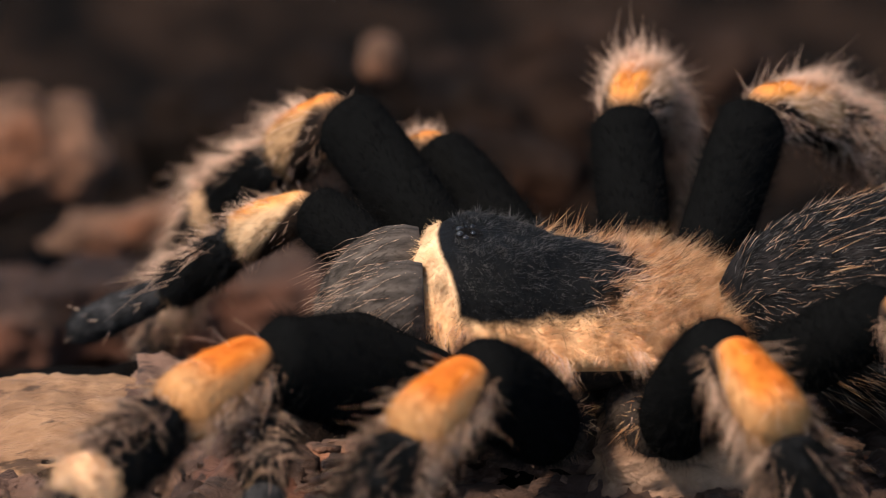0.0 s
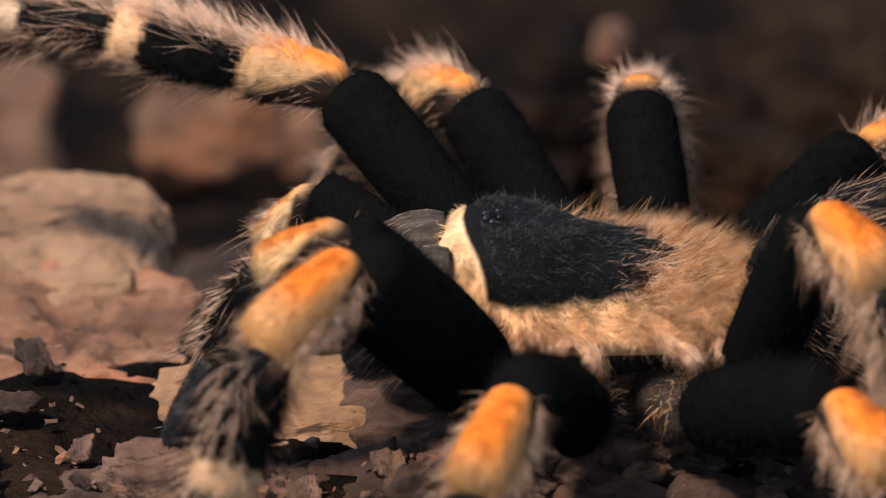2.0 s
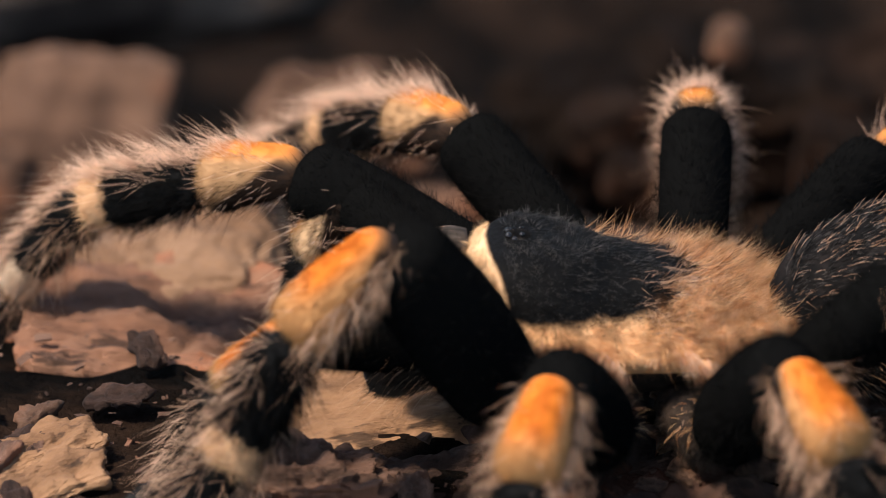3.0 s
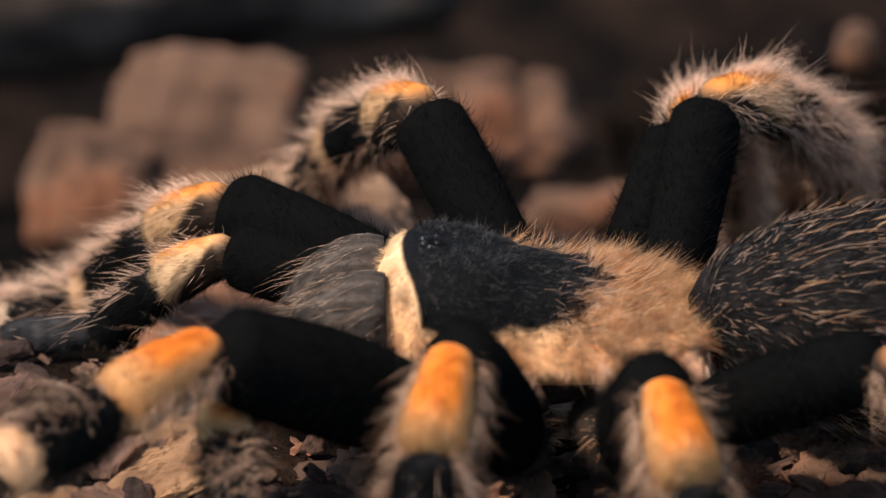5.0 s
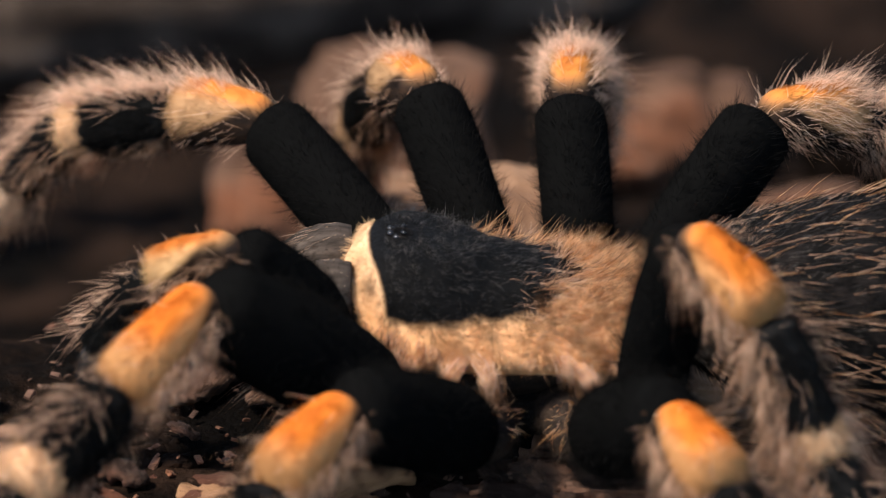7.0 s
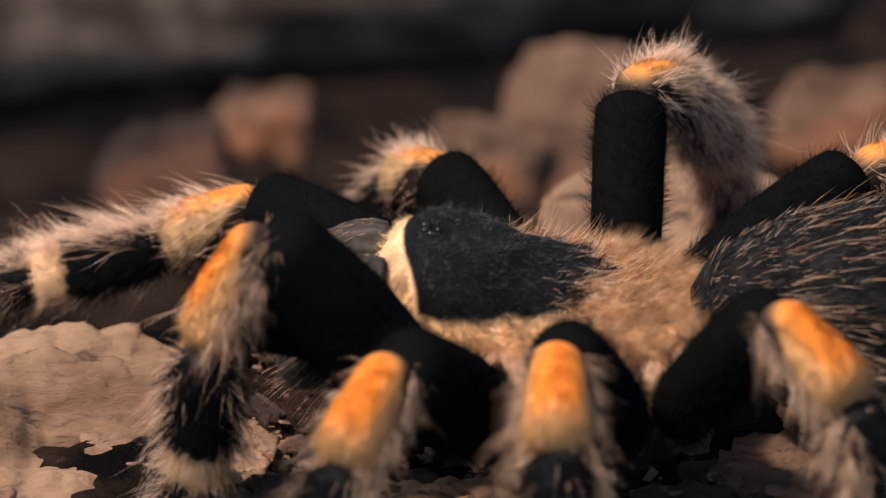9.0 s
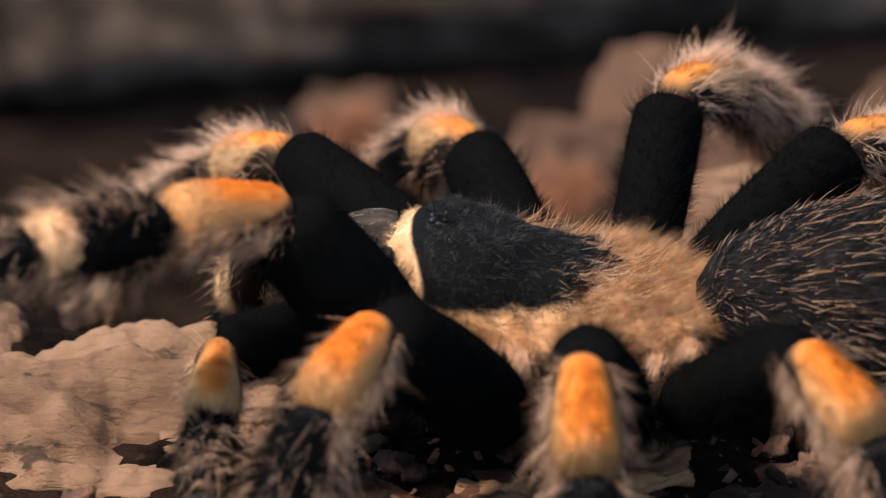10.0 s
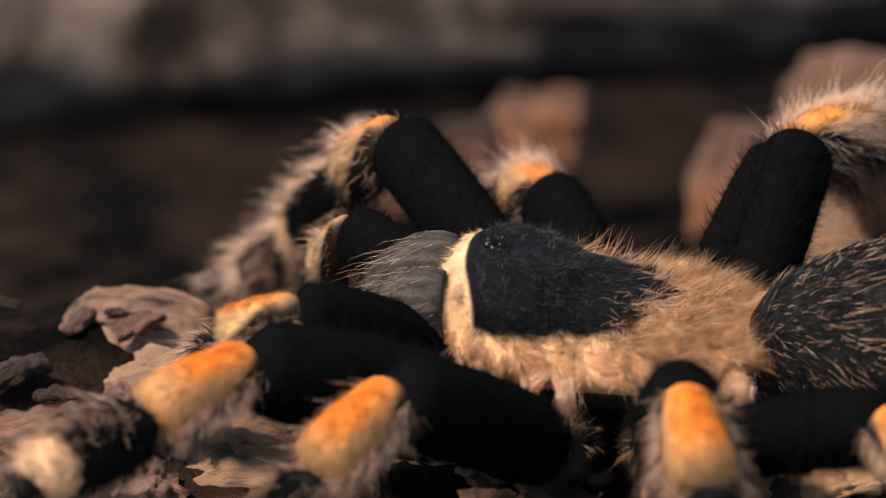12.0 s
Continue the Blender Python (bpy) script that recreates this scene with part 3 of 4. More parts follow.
def make_carapace():
    n, k = 72, 26
    phi = np.linspace(0, 2 * np.pi, n, endpoint=False)
    rr = 1 - (1 - np.linspace(0.04, 1, k)) ** 1.6
    v = [shield(np.array([0.0]), np.array([0.0]))]
    for r in rr:
        v.append(shield(phi, np.full(n, r)))
    low = v[-1] * np.array([0.97, 0.95, 1]) - np.array([0, 0, 1.2 * MM])
    v.append(low)
    v.append(low * np.array([0.3, 0.3, 1]) - np.array([0, 0, 1.5 * MM]))
    v = np.concatenate(v)
    f = [(0, 1 + j, 1 + (j + 1) % n) for j in range(n)]
    for i in range(k + 1):
        a, b = 1 + i * n, 1 + (i + 1) * n
        f += [(a + j, b + j, b + (j + 1) % n, a + (j + 1) % n) for j in range(n)]
    f.append(tuple(1 + (k + 1) * n + j for j in range(n))[::-1])
    ob = part("carapace", mesh_of("carapace", v, f, M_CARAPACE), spider, "domed black shield with a broad cream and orange furry rim")

    # its fur
    def fur(count, keep, length, width, slot, out, back, lift):
        phi = rng.uniform(0, 2 * np.pi, count)
        r = np.sqrt(rng.uniform(0.0, 1, count)) * 0.995
        p = shield(phi, r)
        e = 1e-3
        du = shield(phi + e, r) - p
        dr = shield(phi, r - e) - p
        nr = np.cross(du, -dr)
        nr /= np.linalg.norm(nr, axis=1, keepdims=True) + 1e-12
        nr *= np.where(nr[:, 2:] < 0, -1, 1)
        ok = keep(p[:, 0] / MM, p[:, 1] / MM, p[:, 2] / MM)
        p, nr, ph, r = p[ok], nr[ok], phi[ok], r[ok]
        m = len(p)
        radial = np.stack([np.cos(ph), np.sin(ph), np.zeros(m)], 1)
        swirl = np.stack([np.sin(p[:, 1] * 2100 + 2 * np.sin(p[:, 0] * 1300)), np.sin(p[:, 0] * 1700 + 2 * np.sin(p[:, 1] * 1500)), np.sin(p[:, 0] * 2500 + p[:, 1] * 1900)], 1)
        way = nr * lift + radial * out - X * back + swirl * 0.35 + locks(p, 0.9) * 0.32 + rng.normal(size=(m, 3)) * 0.14
        ln = rng.uniform(length[0], length[1], m) * MM
        bend = radial * 0.4 - X * back * 0.5 - Z * 0.3 + swirl * 0.9 + rng.normal(size=(m, 3)) * 0.6
        return p, way, ln, np.full(m, width * MM), bend, np.full(m, slot)

    rim = lambda x, y, z: z + rng.normal(size=len(x)) * 0.25 < 2.3 + 0.45 * np.sin(x * 1.3) + 0.3 * np.sin(x * 3.1)
    rear = lambda x, y, r: x < -7.6 + 0.5 * np.abs(y) + 0.7 * np.sin(y * 2.1) + np.clip(rng.normal(size=len(x)), -1.5, 1.5) * 0.9
    groups = [
        fur(46000, lambda x, y, r: (rim(x, y, r) | (x + 0.03 * y * y > 11.0)) & (x > 6), (0.25, 0.7), 0.022, 0, 0.4, -0.3, 0.22),
        fur(50000, lambda x, y, r: rim(x, y, r) & (x <= 6), (0.6, 1.7), 0.022, 0, 0.35, 0.9, 0.4),
        fur(26000, lambda x, y, r: rear(x, y, r), (0.9, 2.4), 0.019, 3, 0.35, 0.9, 0.7),
        fur(5000, lambda x, y, r: (np.abs(y) > 4.0) & (x > -11) & (x < np.where(y > 0, -4.5, 2.5)), (1.0, 2.3), 0.02, 3, 0.2, 1.0, 0.9),
        fur(9000, lambda x, y, r: (x < -8.5) & (np.abs(y) < 6), (1.6, 3.0), 0.02, 3, 0.1, 1.1, 0.8),
        fur(6000, lambda x, y, r: rear(x - 1.5, y, r), (0.9, 2.0), 0.018, 4, 0.4, 0.8, 0.7),
        fur(900, lambda x, y, r: rear(x - 3.5, y, r), (0.9, 1.9), 0.017, 4, 0.3, 0.9, 0.8),
        fur(9000, lambda x, y, r: (r > 1.5) & (r < 4.2) & (x < 9.5) & (x > -7), (0.5, 1.1), 0.022, 1, 0.7, 0.5, 0.4),
        fur(7000, lambda x, y, r: ~rim(x, y, r) & (x > -8), (0.15, 0.35), 0.02, 1, 0.1, 0.9, 0.4),
        fur(5200, lambda x, y, r: ~rim(x, y, r) & (x > -8) & (x < 9.5), (0.4, 0.89), 0.013, 2, 0.2, 0.7, 0.6),
        fur(900, lambda x, y, r: ~rim(x, y, r) & (x > -8) & (x < 5), (0.9, 1.5), 0.014, 2, 0.2, 1.0, 0.6),
    ]
    # the skirt that hangs from its rim in locks
    n = 3000
    phi = rng.uniform(0.35, math.pi - 0.05, n) * np.where(rng.uniform(size=n) < 0.5, 1, -1)
    p = shield(phi, rng.uniform(0.975, 1.0, n))
    lock = locks(p * np.array([1, 0.2, 0.2]), 1.1)
    kept = lock[:, 0] > 0.25
    phi, p, lock = phi[kept], p[kept], lock[kept]
    n = len(p)
    out = np.stack([0.25 * np.cos(phi), np.sign(np.sin(phi)), np.full(n, -0.35)], 1)
    groups.append((p, out + lock * 0.22 + rng.normal(size=(n, 3)) * 0.12, (0.3 + 0.6 * np.clip(lock[:, 0], 0, 1.8) + rng.uniform(0, 0.4, n)) * MM, np.full(n, 0.024 * MM), -Z * 1.3 + lock * 0.3 + rng.normal(size=(n, 3)) * 0.15, np.where(rng.uniform(size=n) < 0.45, 3, 4)))
    me = hairs("fur", *merge_hair(groups)[:5], [M_CARAPACE, M_DARKHAIR, M_GREYHAIR, M_TAN, M_RUST], merge_hair(groups)[5])
    part("fur", me, ob, "short cream and orange fur")
    # eyes
    v, f = loft(swell(2.6 * MM, [1.1 * MM, 1.2 * MM, 1.1 * MM], 0.6, 0.9, 0.9), 16)
    v += np.array([6.9, 0, 6.9]) * MM
    part("eye_mound", mesh_of("eye_mound", v, f, M_ABDOMEN), ob, "small dark mound that carries the eyes")
    for x, y, z, s in ((9.0, 0.5, 7.35, 0.34), (9.0, -0.5, 7.35, 0.34), (8.5, 0.9, 7.2, 0.32), (8.5, -0.9, 7.2, 0.32), (7.9, 0.65, 7.5, 0.26), (7.9, -0.65, 7.5, 0.26)):
        v, f = loft(swell(2 * s * MM, [s * MM, s * MM, s * MM], 1, 1, 1, 8), 10)
        part("eye", mesh_of("eye", v + np.array([x - s, y, z]) * MM, f, M_EYE), ob, "glossy black eye")
    p = np.tile(np.array([8.2, 0, 7.6]) * MM, (26, 1)) + rng.normal(size=(26, 3)) * np.array([0.8, 0.7, 0.1]) * MM
    me = hairs("bristles", p, Z + X * 0.2 + rng.normal(size=(26, 3)) * 0.5, rng.uniform(0.8, 2.0, 26) * MM, np.full(26, 0.03 * MM), X * 0.6 + rng.normal(size=(26, 3)) * 0.4, M_DARKHAIR)
    part("bristles", me, ob, "short black bristles")


def make_body():
    make_carapace()
    prof = [(x * MM, w * MM, h * MM, c * MM) for x, w, h, c in ((-12, 1, 0.8, -1.5), (-11, 4, 2, -2), (-7, 6.4, 3, -2.8), (0, 7.4, 3.6, -3.2), (7, 6.2, 3.2, -3), (11, 3.6, 2, -2), (12, 1, 0.8, -1.5))]
    v, f = loft(prof, 24)
    part("sternum", mesh_of("sternum", v, f, M_COXA), spider, "dark brown underside of the fore body")
    # jaws
    cp = [(x * MM, w * MM, h * MM, c * MM) for x, w, h, c in ((0, 2.8, 4.6, 2.0), (1.2, 3.4, 5.0, 1.9), (2.8, 3.9, 5.3, 1.5), (4.4, 4.0, 5.3, 0.9), (6.0, 3.8, 5.0, 0.2), (7.3, 3.3, 4.4, -0.5), (8.4, 2.6, 3.5, -1.2), (9.2, 1.7, 2.4, -1.8), (9.6, 0.6, 0.9, -2.2))]
    v, f = loft(cp, 26)
    jaw = mesh_of("chelicera", v, f, M_CHELICERA)
    down = X * 0.9 - Z * 0.3
    groups = []
    for count, ln, wd, slot, lift in ((5200, (0.3, 0.8), 0.018, 0, 0.2), (110, (2.0, 4.2), 0.014, 1, 0.35), (150, (1.2, 3.2), 0.011, 2, 0.3)):
        p, nr = on_loft(cp, count, 0.02, 0.97)
        groups.append((p, nr * lift + down + rng.normal(size=(count, 3)) * 0.09, rng.uniform(*ln, count) * MM, np.full(count, wd * MM), -Z * 0.75 + X * 0.1 + rng.normal(size=(count, 3)) * 0.2, np.full(count, slot)))
    fur = hairs("hair", *merge_hair(groups)[:5], [M_CHELICERA, M_RUST, M_PALE], merge_hair(groups)[5])
    for side in (1, -1):
        ob = part("chelicera", jaw, spider, "grey-brown hairy jaw")
        ob.matrix_local = pose(12.0 * MM, side * 3.7 * MM, -0.5 * MM, 0, 3, -side * 2)
        part("hair", fur, ob, "long rust-coloured hair")
    # hind body
    ap = [(x * MM, w * MM, h * MM, c * MM) for x, w, h, c in ((0, 1.5, 1.4, 0.4), (0.6, 2.8, 2.4, 0.5), (2, 4.6, 4.2, 0.7), (4.5, 6.8, 5.9, 0.4), (8, 9.0, 7.6, 0.2), (13, 10.6, 8.8, 0.0), (19, 11.2, 9.3, 0.0), (24, 10.4, 8.7, 0.0), (29, 7.8, 6.8, 0.6), (32, 4.8, 4.4, 0), (33.6, 1.4, 1.3, -0.6))]
    v, f = loft([(x, *(np.interp(x, [q[0] for q in ap], [q[i] for q in ap]) for i in (1, 2, 3))) for x in np.linspace(0, 33.6 * MM, 40)], 36)
    ob = part("abdomen", mesh_of("abdomen", v, f, M_ABDOMEN), spider, "black hind body with long rust-coloured hairs")
    ob.matrix_local = pose(-13.4 * MM, 0, 0.2 * MM, 0, 0, 180)
    groups = []
    for count, ln, wd, slot, lift, lo, hi in ((9000, (0.6, 1.7), 0.03, 0, 0.6, 0.03, 0.97), (3200, (0.6, 1.4), 0.02, 3, 0.7, 0.03, 0.5), (420, (0.7, 1.8), 0.022, 1, 0.8, 0.04, 0.3), (560, (2.6, 6.5), 0.024, 1, 0.3, 0.2, 0.97), (300, (2.4, 5.5), 0.023, 2, 0.3, 0.2, 0.97), (500, (0.9, 2.2), 0.02, 1, 0.4, 0.15, 0.9)):
        p, nr = on_loft(ap, count, lo, hi)
        lock = locks(p, 1.4)
        groups.append((p, nr * lift + X * 0.9 + lock * 0.13 + rng.normal(size=(count, 3)) * 0.1, rng.uniform(*ln, count) * MM, np.full(count, wd * MM), X * 0.4 - Z * 0.25 + lock * 0.12 + rng.normal(size=(count, 3)) * 0.12, np.full(count, slot)))
    part("hair", hairs("hair", *merge_hair(groups)[:5], [M_DARKHAIR, M_RUST, M_TAN, M_GREYHAIR], merge_hair(groups)[5]), ob, "long rust-coloured hair")


make_body()

LEG_LENGTH = dict(femur=20.0, patella=9.5, tibia=12.5, metatarsus=12.5, tarsus=8.5)
PALP_LENGTH = dict(femur=15.5, patella=8.0, tibia=9.0, tarsus=11.0)
HIPS = {"1": (9.2, 10.3, -4), "2": (1.4, 12.2, -6), "3": (-7.8, 12.2, -6), "4": (-12, 10.5, -5.2), "P": (12.5, 4.5, -1)}
HIPS_RIGHT = dict(HIPS, **{"1": (7.0, 10.3, -4), "2": (-0.6, 12.2, -6)})


def limb_pieces(k, lengths, key, side, knee):
    """Mesh and hair of each piece of a limb; k scales its thickness."""
    made = {}
    near, palp = side == "L", len(knee) > 1
    fringe = ((0.8, 2.3), (3.8, 5.6)) if key in "1P" else ((-0.7, 0.4), (math.pi - 0.4, math.pi + 0.7))

    def coat(prof, n, length, *rest, **more):
        """The hair of the feelers is shorter and thinner than that of the legs."""
        if palp and length[1] > 0.9:
            n, length = max(4, int(n * 0.5)), (length[0] * 0.75, length[1] * 0.7)
        a = more.get("arc")
        if near or key not in "34" or a is None or palp:
            return limb_hair(prof, n, length, *rest, **more)
        # the hind limbs show both flanks
        return merge_hair([limb_hair(prof, int(n * 0.8), length, *rest, **dict(more, arc=q)) for q in (a, (math.pi - a[1], math.pi - a[0]))])

    shape = {
        "femur": ({"1": [3.0, 3.6, 3.8, 3.6, 3.15], "4": [2.5, 2.85, 2.95, 2.9, 2.7]}.get(key, [2.6, 3.2, 3.35, 3.3, 3.05]) if near else [2.5, 3.05, 3.15, 3.2, 3.05], 1.1 if near and key == "4" else 1.2, 0.9, 0.62, 0.3),
        "patella": ([2.05, 2.35, 2.75, 2.85], 1.08, 0.8, 0.6, 0.4),
        "tibia": ([2.3, 2.6, 2.55, 2.4], 1.0, 0.6, 0.5, 0.0),
        "metatarsus": ([2.15, 2.1, 2.0, 1.9], 1.0, 0.5, 0.5, 0.0),
        "tarsus": ([1.75, 1.85, 1.75, 1.3], 0.9, 0.5, 0.9, 0.0),
    }
    if palp:
        shape["tarsus"] = ([2.0, 2.5, 2.6, 2.3], 0.8, 0.8, 1.3, 0.0)
    mats = dict(femur=M_VELVET, patella=M_PATELLA[knee], tibia=M_TIBIA, metatarsus=M_METATARSUS, tarsus=M_TARSUS)
    for name, ln in lengths.items():
        radii, tall, e0, e1, arch = shape[name]
        prof = swell(ln * MM, [r * k * MM for r in radii], tall, e0, e1, 18, arch * MM)
        if name == "patella":
            # its neck sits inside the thigh's end
            prof = [(x * (ln + 0.9) / ln - 0.9 * MM, w, h, c) for x, w, h, c in prof]
        v, f = loft(prof, 24, 0.006)
        skin = mesh_of(name, v, f, mats[name])
        top, low, sides = (0.3, math.pi - 0.3), (math.pi - 0.1, 2 * math.pi + 0.1), (math.pi - 0.7, 2 * math.pi + 0.7)
        if name == "femur":
            g = [coat(prof, 3600, (0.3, 0.85), 0.024, 0, 0.8, 0.3), coat(prof, 1500, (0.9, 1.7), 0.02, 1, 0.3, 0.2, 0.5)]
        elif name == "patella" and near:
            g = [coat(prof, 8000, (0.4, 0.85), 0.02, 0, 2.6, 0.25), coat(prof, 12, (2.2, 4.0), 0.022, 2, 0.7, 0.4, 0.8, arc=top), coat(prof, 160, (0.9, 1.5), 0.014, 0, 1.8, 0.3, 0.7),
                 coat(prof, 130, (1.2, 3.4), 0.018, 2, 0.7, 0.45, 0.8, hi=0.75, arc=low), coat(prof, 260, (1.0, 3.0), 0.018, 3, 0.7, 0.45, 0.8, hi=0.8, arc=low), coat(prof, 240, (0.9, 2.0), 0.024, 1, 1.0, 0.4, arc=low),
                 *(coat(prof, 300, (1.2, 3.6), 0.02, 3, 0.8, 0.4, 0.7, arc=a) for a in ((-0.9, 0.1), (math.pi - 0.1, math.pi + 0.9)))]
        elif name == "patella":
            g = [coat(prof, 8500, (0.4, 0.89), 0.018, 0, 2.8, 0.22), coat(prof, 280, (1.1, 2.8), 0.02, 2, 0.8, 0.45, 0.8, lo=0.4, arc=(0.9, 2.6)), coat(prof, 260, (1.0, 2.4), 0.02, 2, 0.8, 0.45, 0.8, arc=(2.4, 3.9)),
                 coat(prof, 30, (2.2, 4.0), 0.022, 2, 0.7, 0.45, 1.0, arc=top), coat(prof, 400, (0.4, 0.85), 0.018, 1, 1.8, 0.3, arc=sides), coat(prof, 110, (1.0, 2.4), 0.02, 2, 1.0, 0.4, arc=low), coat(prof, 260, (1.0, 2.2), 0.022, 1, 1.2, 0.4, arc=low, lo=0.4)]
        elif name == "tibia" and near:
            g = [coat(prof, 3800, (0.5, 0.88), 0.03, 0, 1.1, 0.3), coat(prof, 800 if key == "4" else 2100, (1.2, 3.4), 0.03, 1, 1.1, 0.4, hi=0.62), coat(prof, 40, (2.0, 4.4), 0.02, 2, 0.8, 0.4, 0.8, arc=top),
                 *(coat(prof, 700 if key == "4" else 230 if key == "1" else 360, (1.6, 4.4), 0.02, slot, 0.6, 0.4, 0.8, arc=a) for a, slot in zip(fringe, (2, 3))), coat(prof, 700, (0.9, 1.8), 0.022, 0, 1.4, 0.3, lo=0.62)]
        elif name == "tibia":
            g = [coat(prof, 3800, (0.5, 0.88), 0.03, 0, 1.1, 0.3), coat(prof, 1300, (1.0, 2.2), 0.026, 1, 1.2, 0.35, hi=0.64, arc=(-1.5, 1.1)), coat(prof, 500 if palp else 2000, (1.3, 3.4), 0.022, 2, 0.7, 0.5, 0.9, arc=(1.0, math.pi + 0.9)),
                 coat(prof, 120 if palp else 600, (1.1, 3.2), 0.021, 3, 0.7, 0.45, 0.8, arc=(math.pi - 0.4, 2 * math.pi - 0.7)), coat(prof, 110, (2.6, 4.8), 0.024, 2, 0.7, 0.5, 0.9, arc=top), coat(prof, 600, (0.9, 1.8), 0.022, 0, 1.4, 0.3, lo=0.62)]
        elif name == "metatarsus":
            g = [coat(prof, 3400, (0.5, 0.88), 0.03, 0, 1.0, 0.3), coat(prof, 700, (1.0, 2.2), 0.03, 1, 0.9, 0.3, hi=0.64), *(coat(prof, 220, (1.2, 3.4), 0.02, 3, 0.65, 0.4, 0.8, arc=a) for a in (fringe if near else ())), coat(prof, 60 if near else 1500, (1.1, 3.2), 0.022, 2, 0.7, 0.5, 0.8, arc=(0.9, math.pi + 1.0)),
                 coat(prof, 450, (1.2, 3.4), 0.02, 3, 0.7, 0.45, 0.7, arc=low), coat(prof, 45, (2.4, 4.4), 0.022, 2, 0.8, 0.4, 0.8, arc=top)]
        else:
            g = [coat(prof, 3200, (0.35, 0.8), 0.03, 0, 1.4, 0.2), coat(prof, 40 if palp else 130, (0.9, 2.0), 0.025, 2, 1.0, 0.3), coat(prof, 160 if palp else 300, (0.6, 1.3), 0.025, 1, 1.1, 0.3)]
        g = merge_hair(g)
        made[name] = (skin, hairs("hair", *g[:5], [mats[name], M_DARKHAIR, M_PALE, M_RUST], g[5]))
    return made


FEMUR_LENGTH = {"L1": 21.5, "L2": 20.0, "L3": 19.5, "L4": 21.0, "LP": 15.5, "R1": 23.5, "R2": 22.0, "R3": 19.5, "R4": 21.0, "RP": 15.5}
PATELLA_LENGTH = {"L1": 11.2}
LIMB_MESH = {s + k: limb_pieces(1.0, dict(LEG_LENGTH, femur=FEMUR_LENGTH[s + k], patella=PATELLA_LENGTH.get(s + k, LEG_LENGTH["patella"])), k, s, s) for s in "LR" for k in "1234"}
LIMB_MESH.update({s + "P": limb_pieces(0.78, PALP_LENGTH, "P", s, s + "P") for s in "LR"})
PIECE_LABEL = dict(femur="velvety black thigh", patella="orange and cream knee piece", tibia="black shin with a cream band", metatarsus="black piece with a pale band", tarsus="dark furry foot")


def make_coxae():
    """The short pieces that join each limb to the body, with hanging tan hair."""
    prof = swell(10 * MM, [2.3 * MM, 2.7 * MM, 2.8 * MM, 2.6 * MM], 1, 0.8, 0.9, 14)
    v, f = loft(prof, 20)
    skin = mesh_of("coxa", v, f, M_COXA)
    g = [limb_hair(prof, 1600, (0.5, 1.2), 0.03, 0, 0.6, 0.3), limb_hair(prof, 70, (1.0, 2.2), 0.024, 1, 0.4, 0.3, 0.3, lo=0.6, hi=0.9, arc=(0.0, math.pi)), limb_hair(prof, 30, (1.0, 2.0), 0.024, 2, 0.5, 0.4, lo=0.5, arc=(0, math.pi))]
    g = merge_hair(g)
    fur = hairs("hair", g[0], g[1], g[2], g[3], g[4] - Z * 0.5, [M_COXA, M_TAN, M_PALE], g[5])
    for key in HIPS:
        for side in (1, -1):
            x, y, z = (HIPS if side > 0 else HIPS_RIGHT)[key]
            h = Vector((x, y * side, z)) * MM
            inner = Vector((x * 0.55, y * 0.2 * side, z - 0.6)) * MM
            ob = part("coxa", skin, spider, "dark hip piece with tan hair")
            d = (h - inner).normalized()
            ob.matrix_local = Matrix.Translation(h - d * 8.6 * MM) @ d.to_track_quat("X", "Z").to_matrix().to_4x4()
            part("hair", fur, ob, "tan hair")
            # locks that arch from under the rim over the hip
            strands = []
            for _ in range(5):
                n = int(rng.integers(40, 120))
                c = np.array([x * 0.95 + rng.uniform(-3.2, 3.2), (abs(y) - 2.4) * side, 0.0 + rng.uniform(-0.6, 0.4)])
                root = (c + rng.normal(size=(n, 3)) * np.array([0.34, 0.4, 0.25])) * MM
                lean = np.array([rng.normal() * 0.5, side, rng.uniform(0.0, 0.5)])
                out = lean + rng.normal(size=(n, 3)) * 0.09
                strands.append((root, out, rng.uniform(0.75, 1.1, n) * rng.uniform(2.2, 5.0) * MM, np.full(n, 0.022 * MM), -Z * 1.7 + np.array([rng.normal() * 0.6, 0, 0]) + rng.normal(size=(n, 3)) * 0.2, (rng.uniform(size=n) < 0.6).astype(int)))
            strands = merge_hair(strands)
            part("tuft", hairs("tuft", *strands[:5], [M_TAN, M_PALE], strands[5]), spider, "curved locks of tan hair")


make_coxae()


def make_limb(key, side):
    meshes = LIMB_MESH[side + key]
    pieces = {}
    for name, (skin, fur) in meshes.items():
        ob = part(name, skin, spider, PIECE_LABEL[name])
        part("hair", fur, ob)
        pieces[name] = ob
    return pieces


walking_limbs = {s + k: make_limb(k, s) for s in "LR" for k in "1234P"}


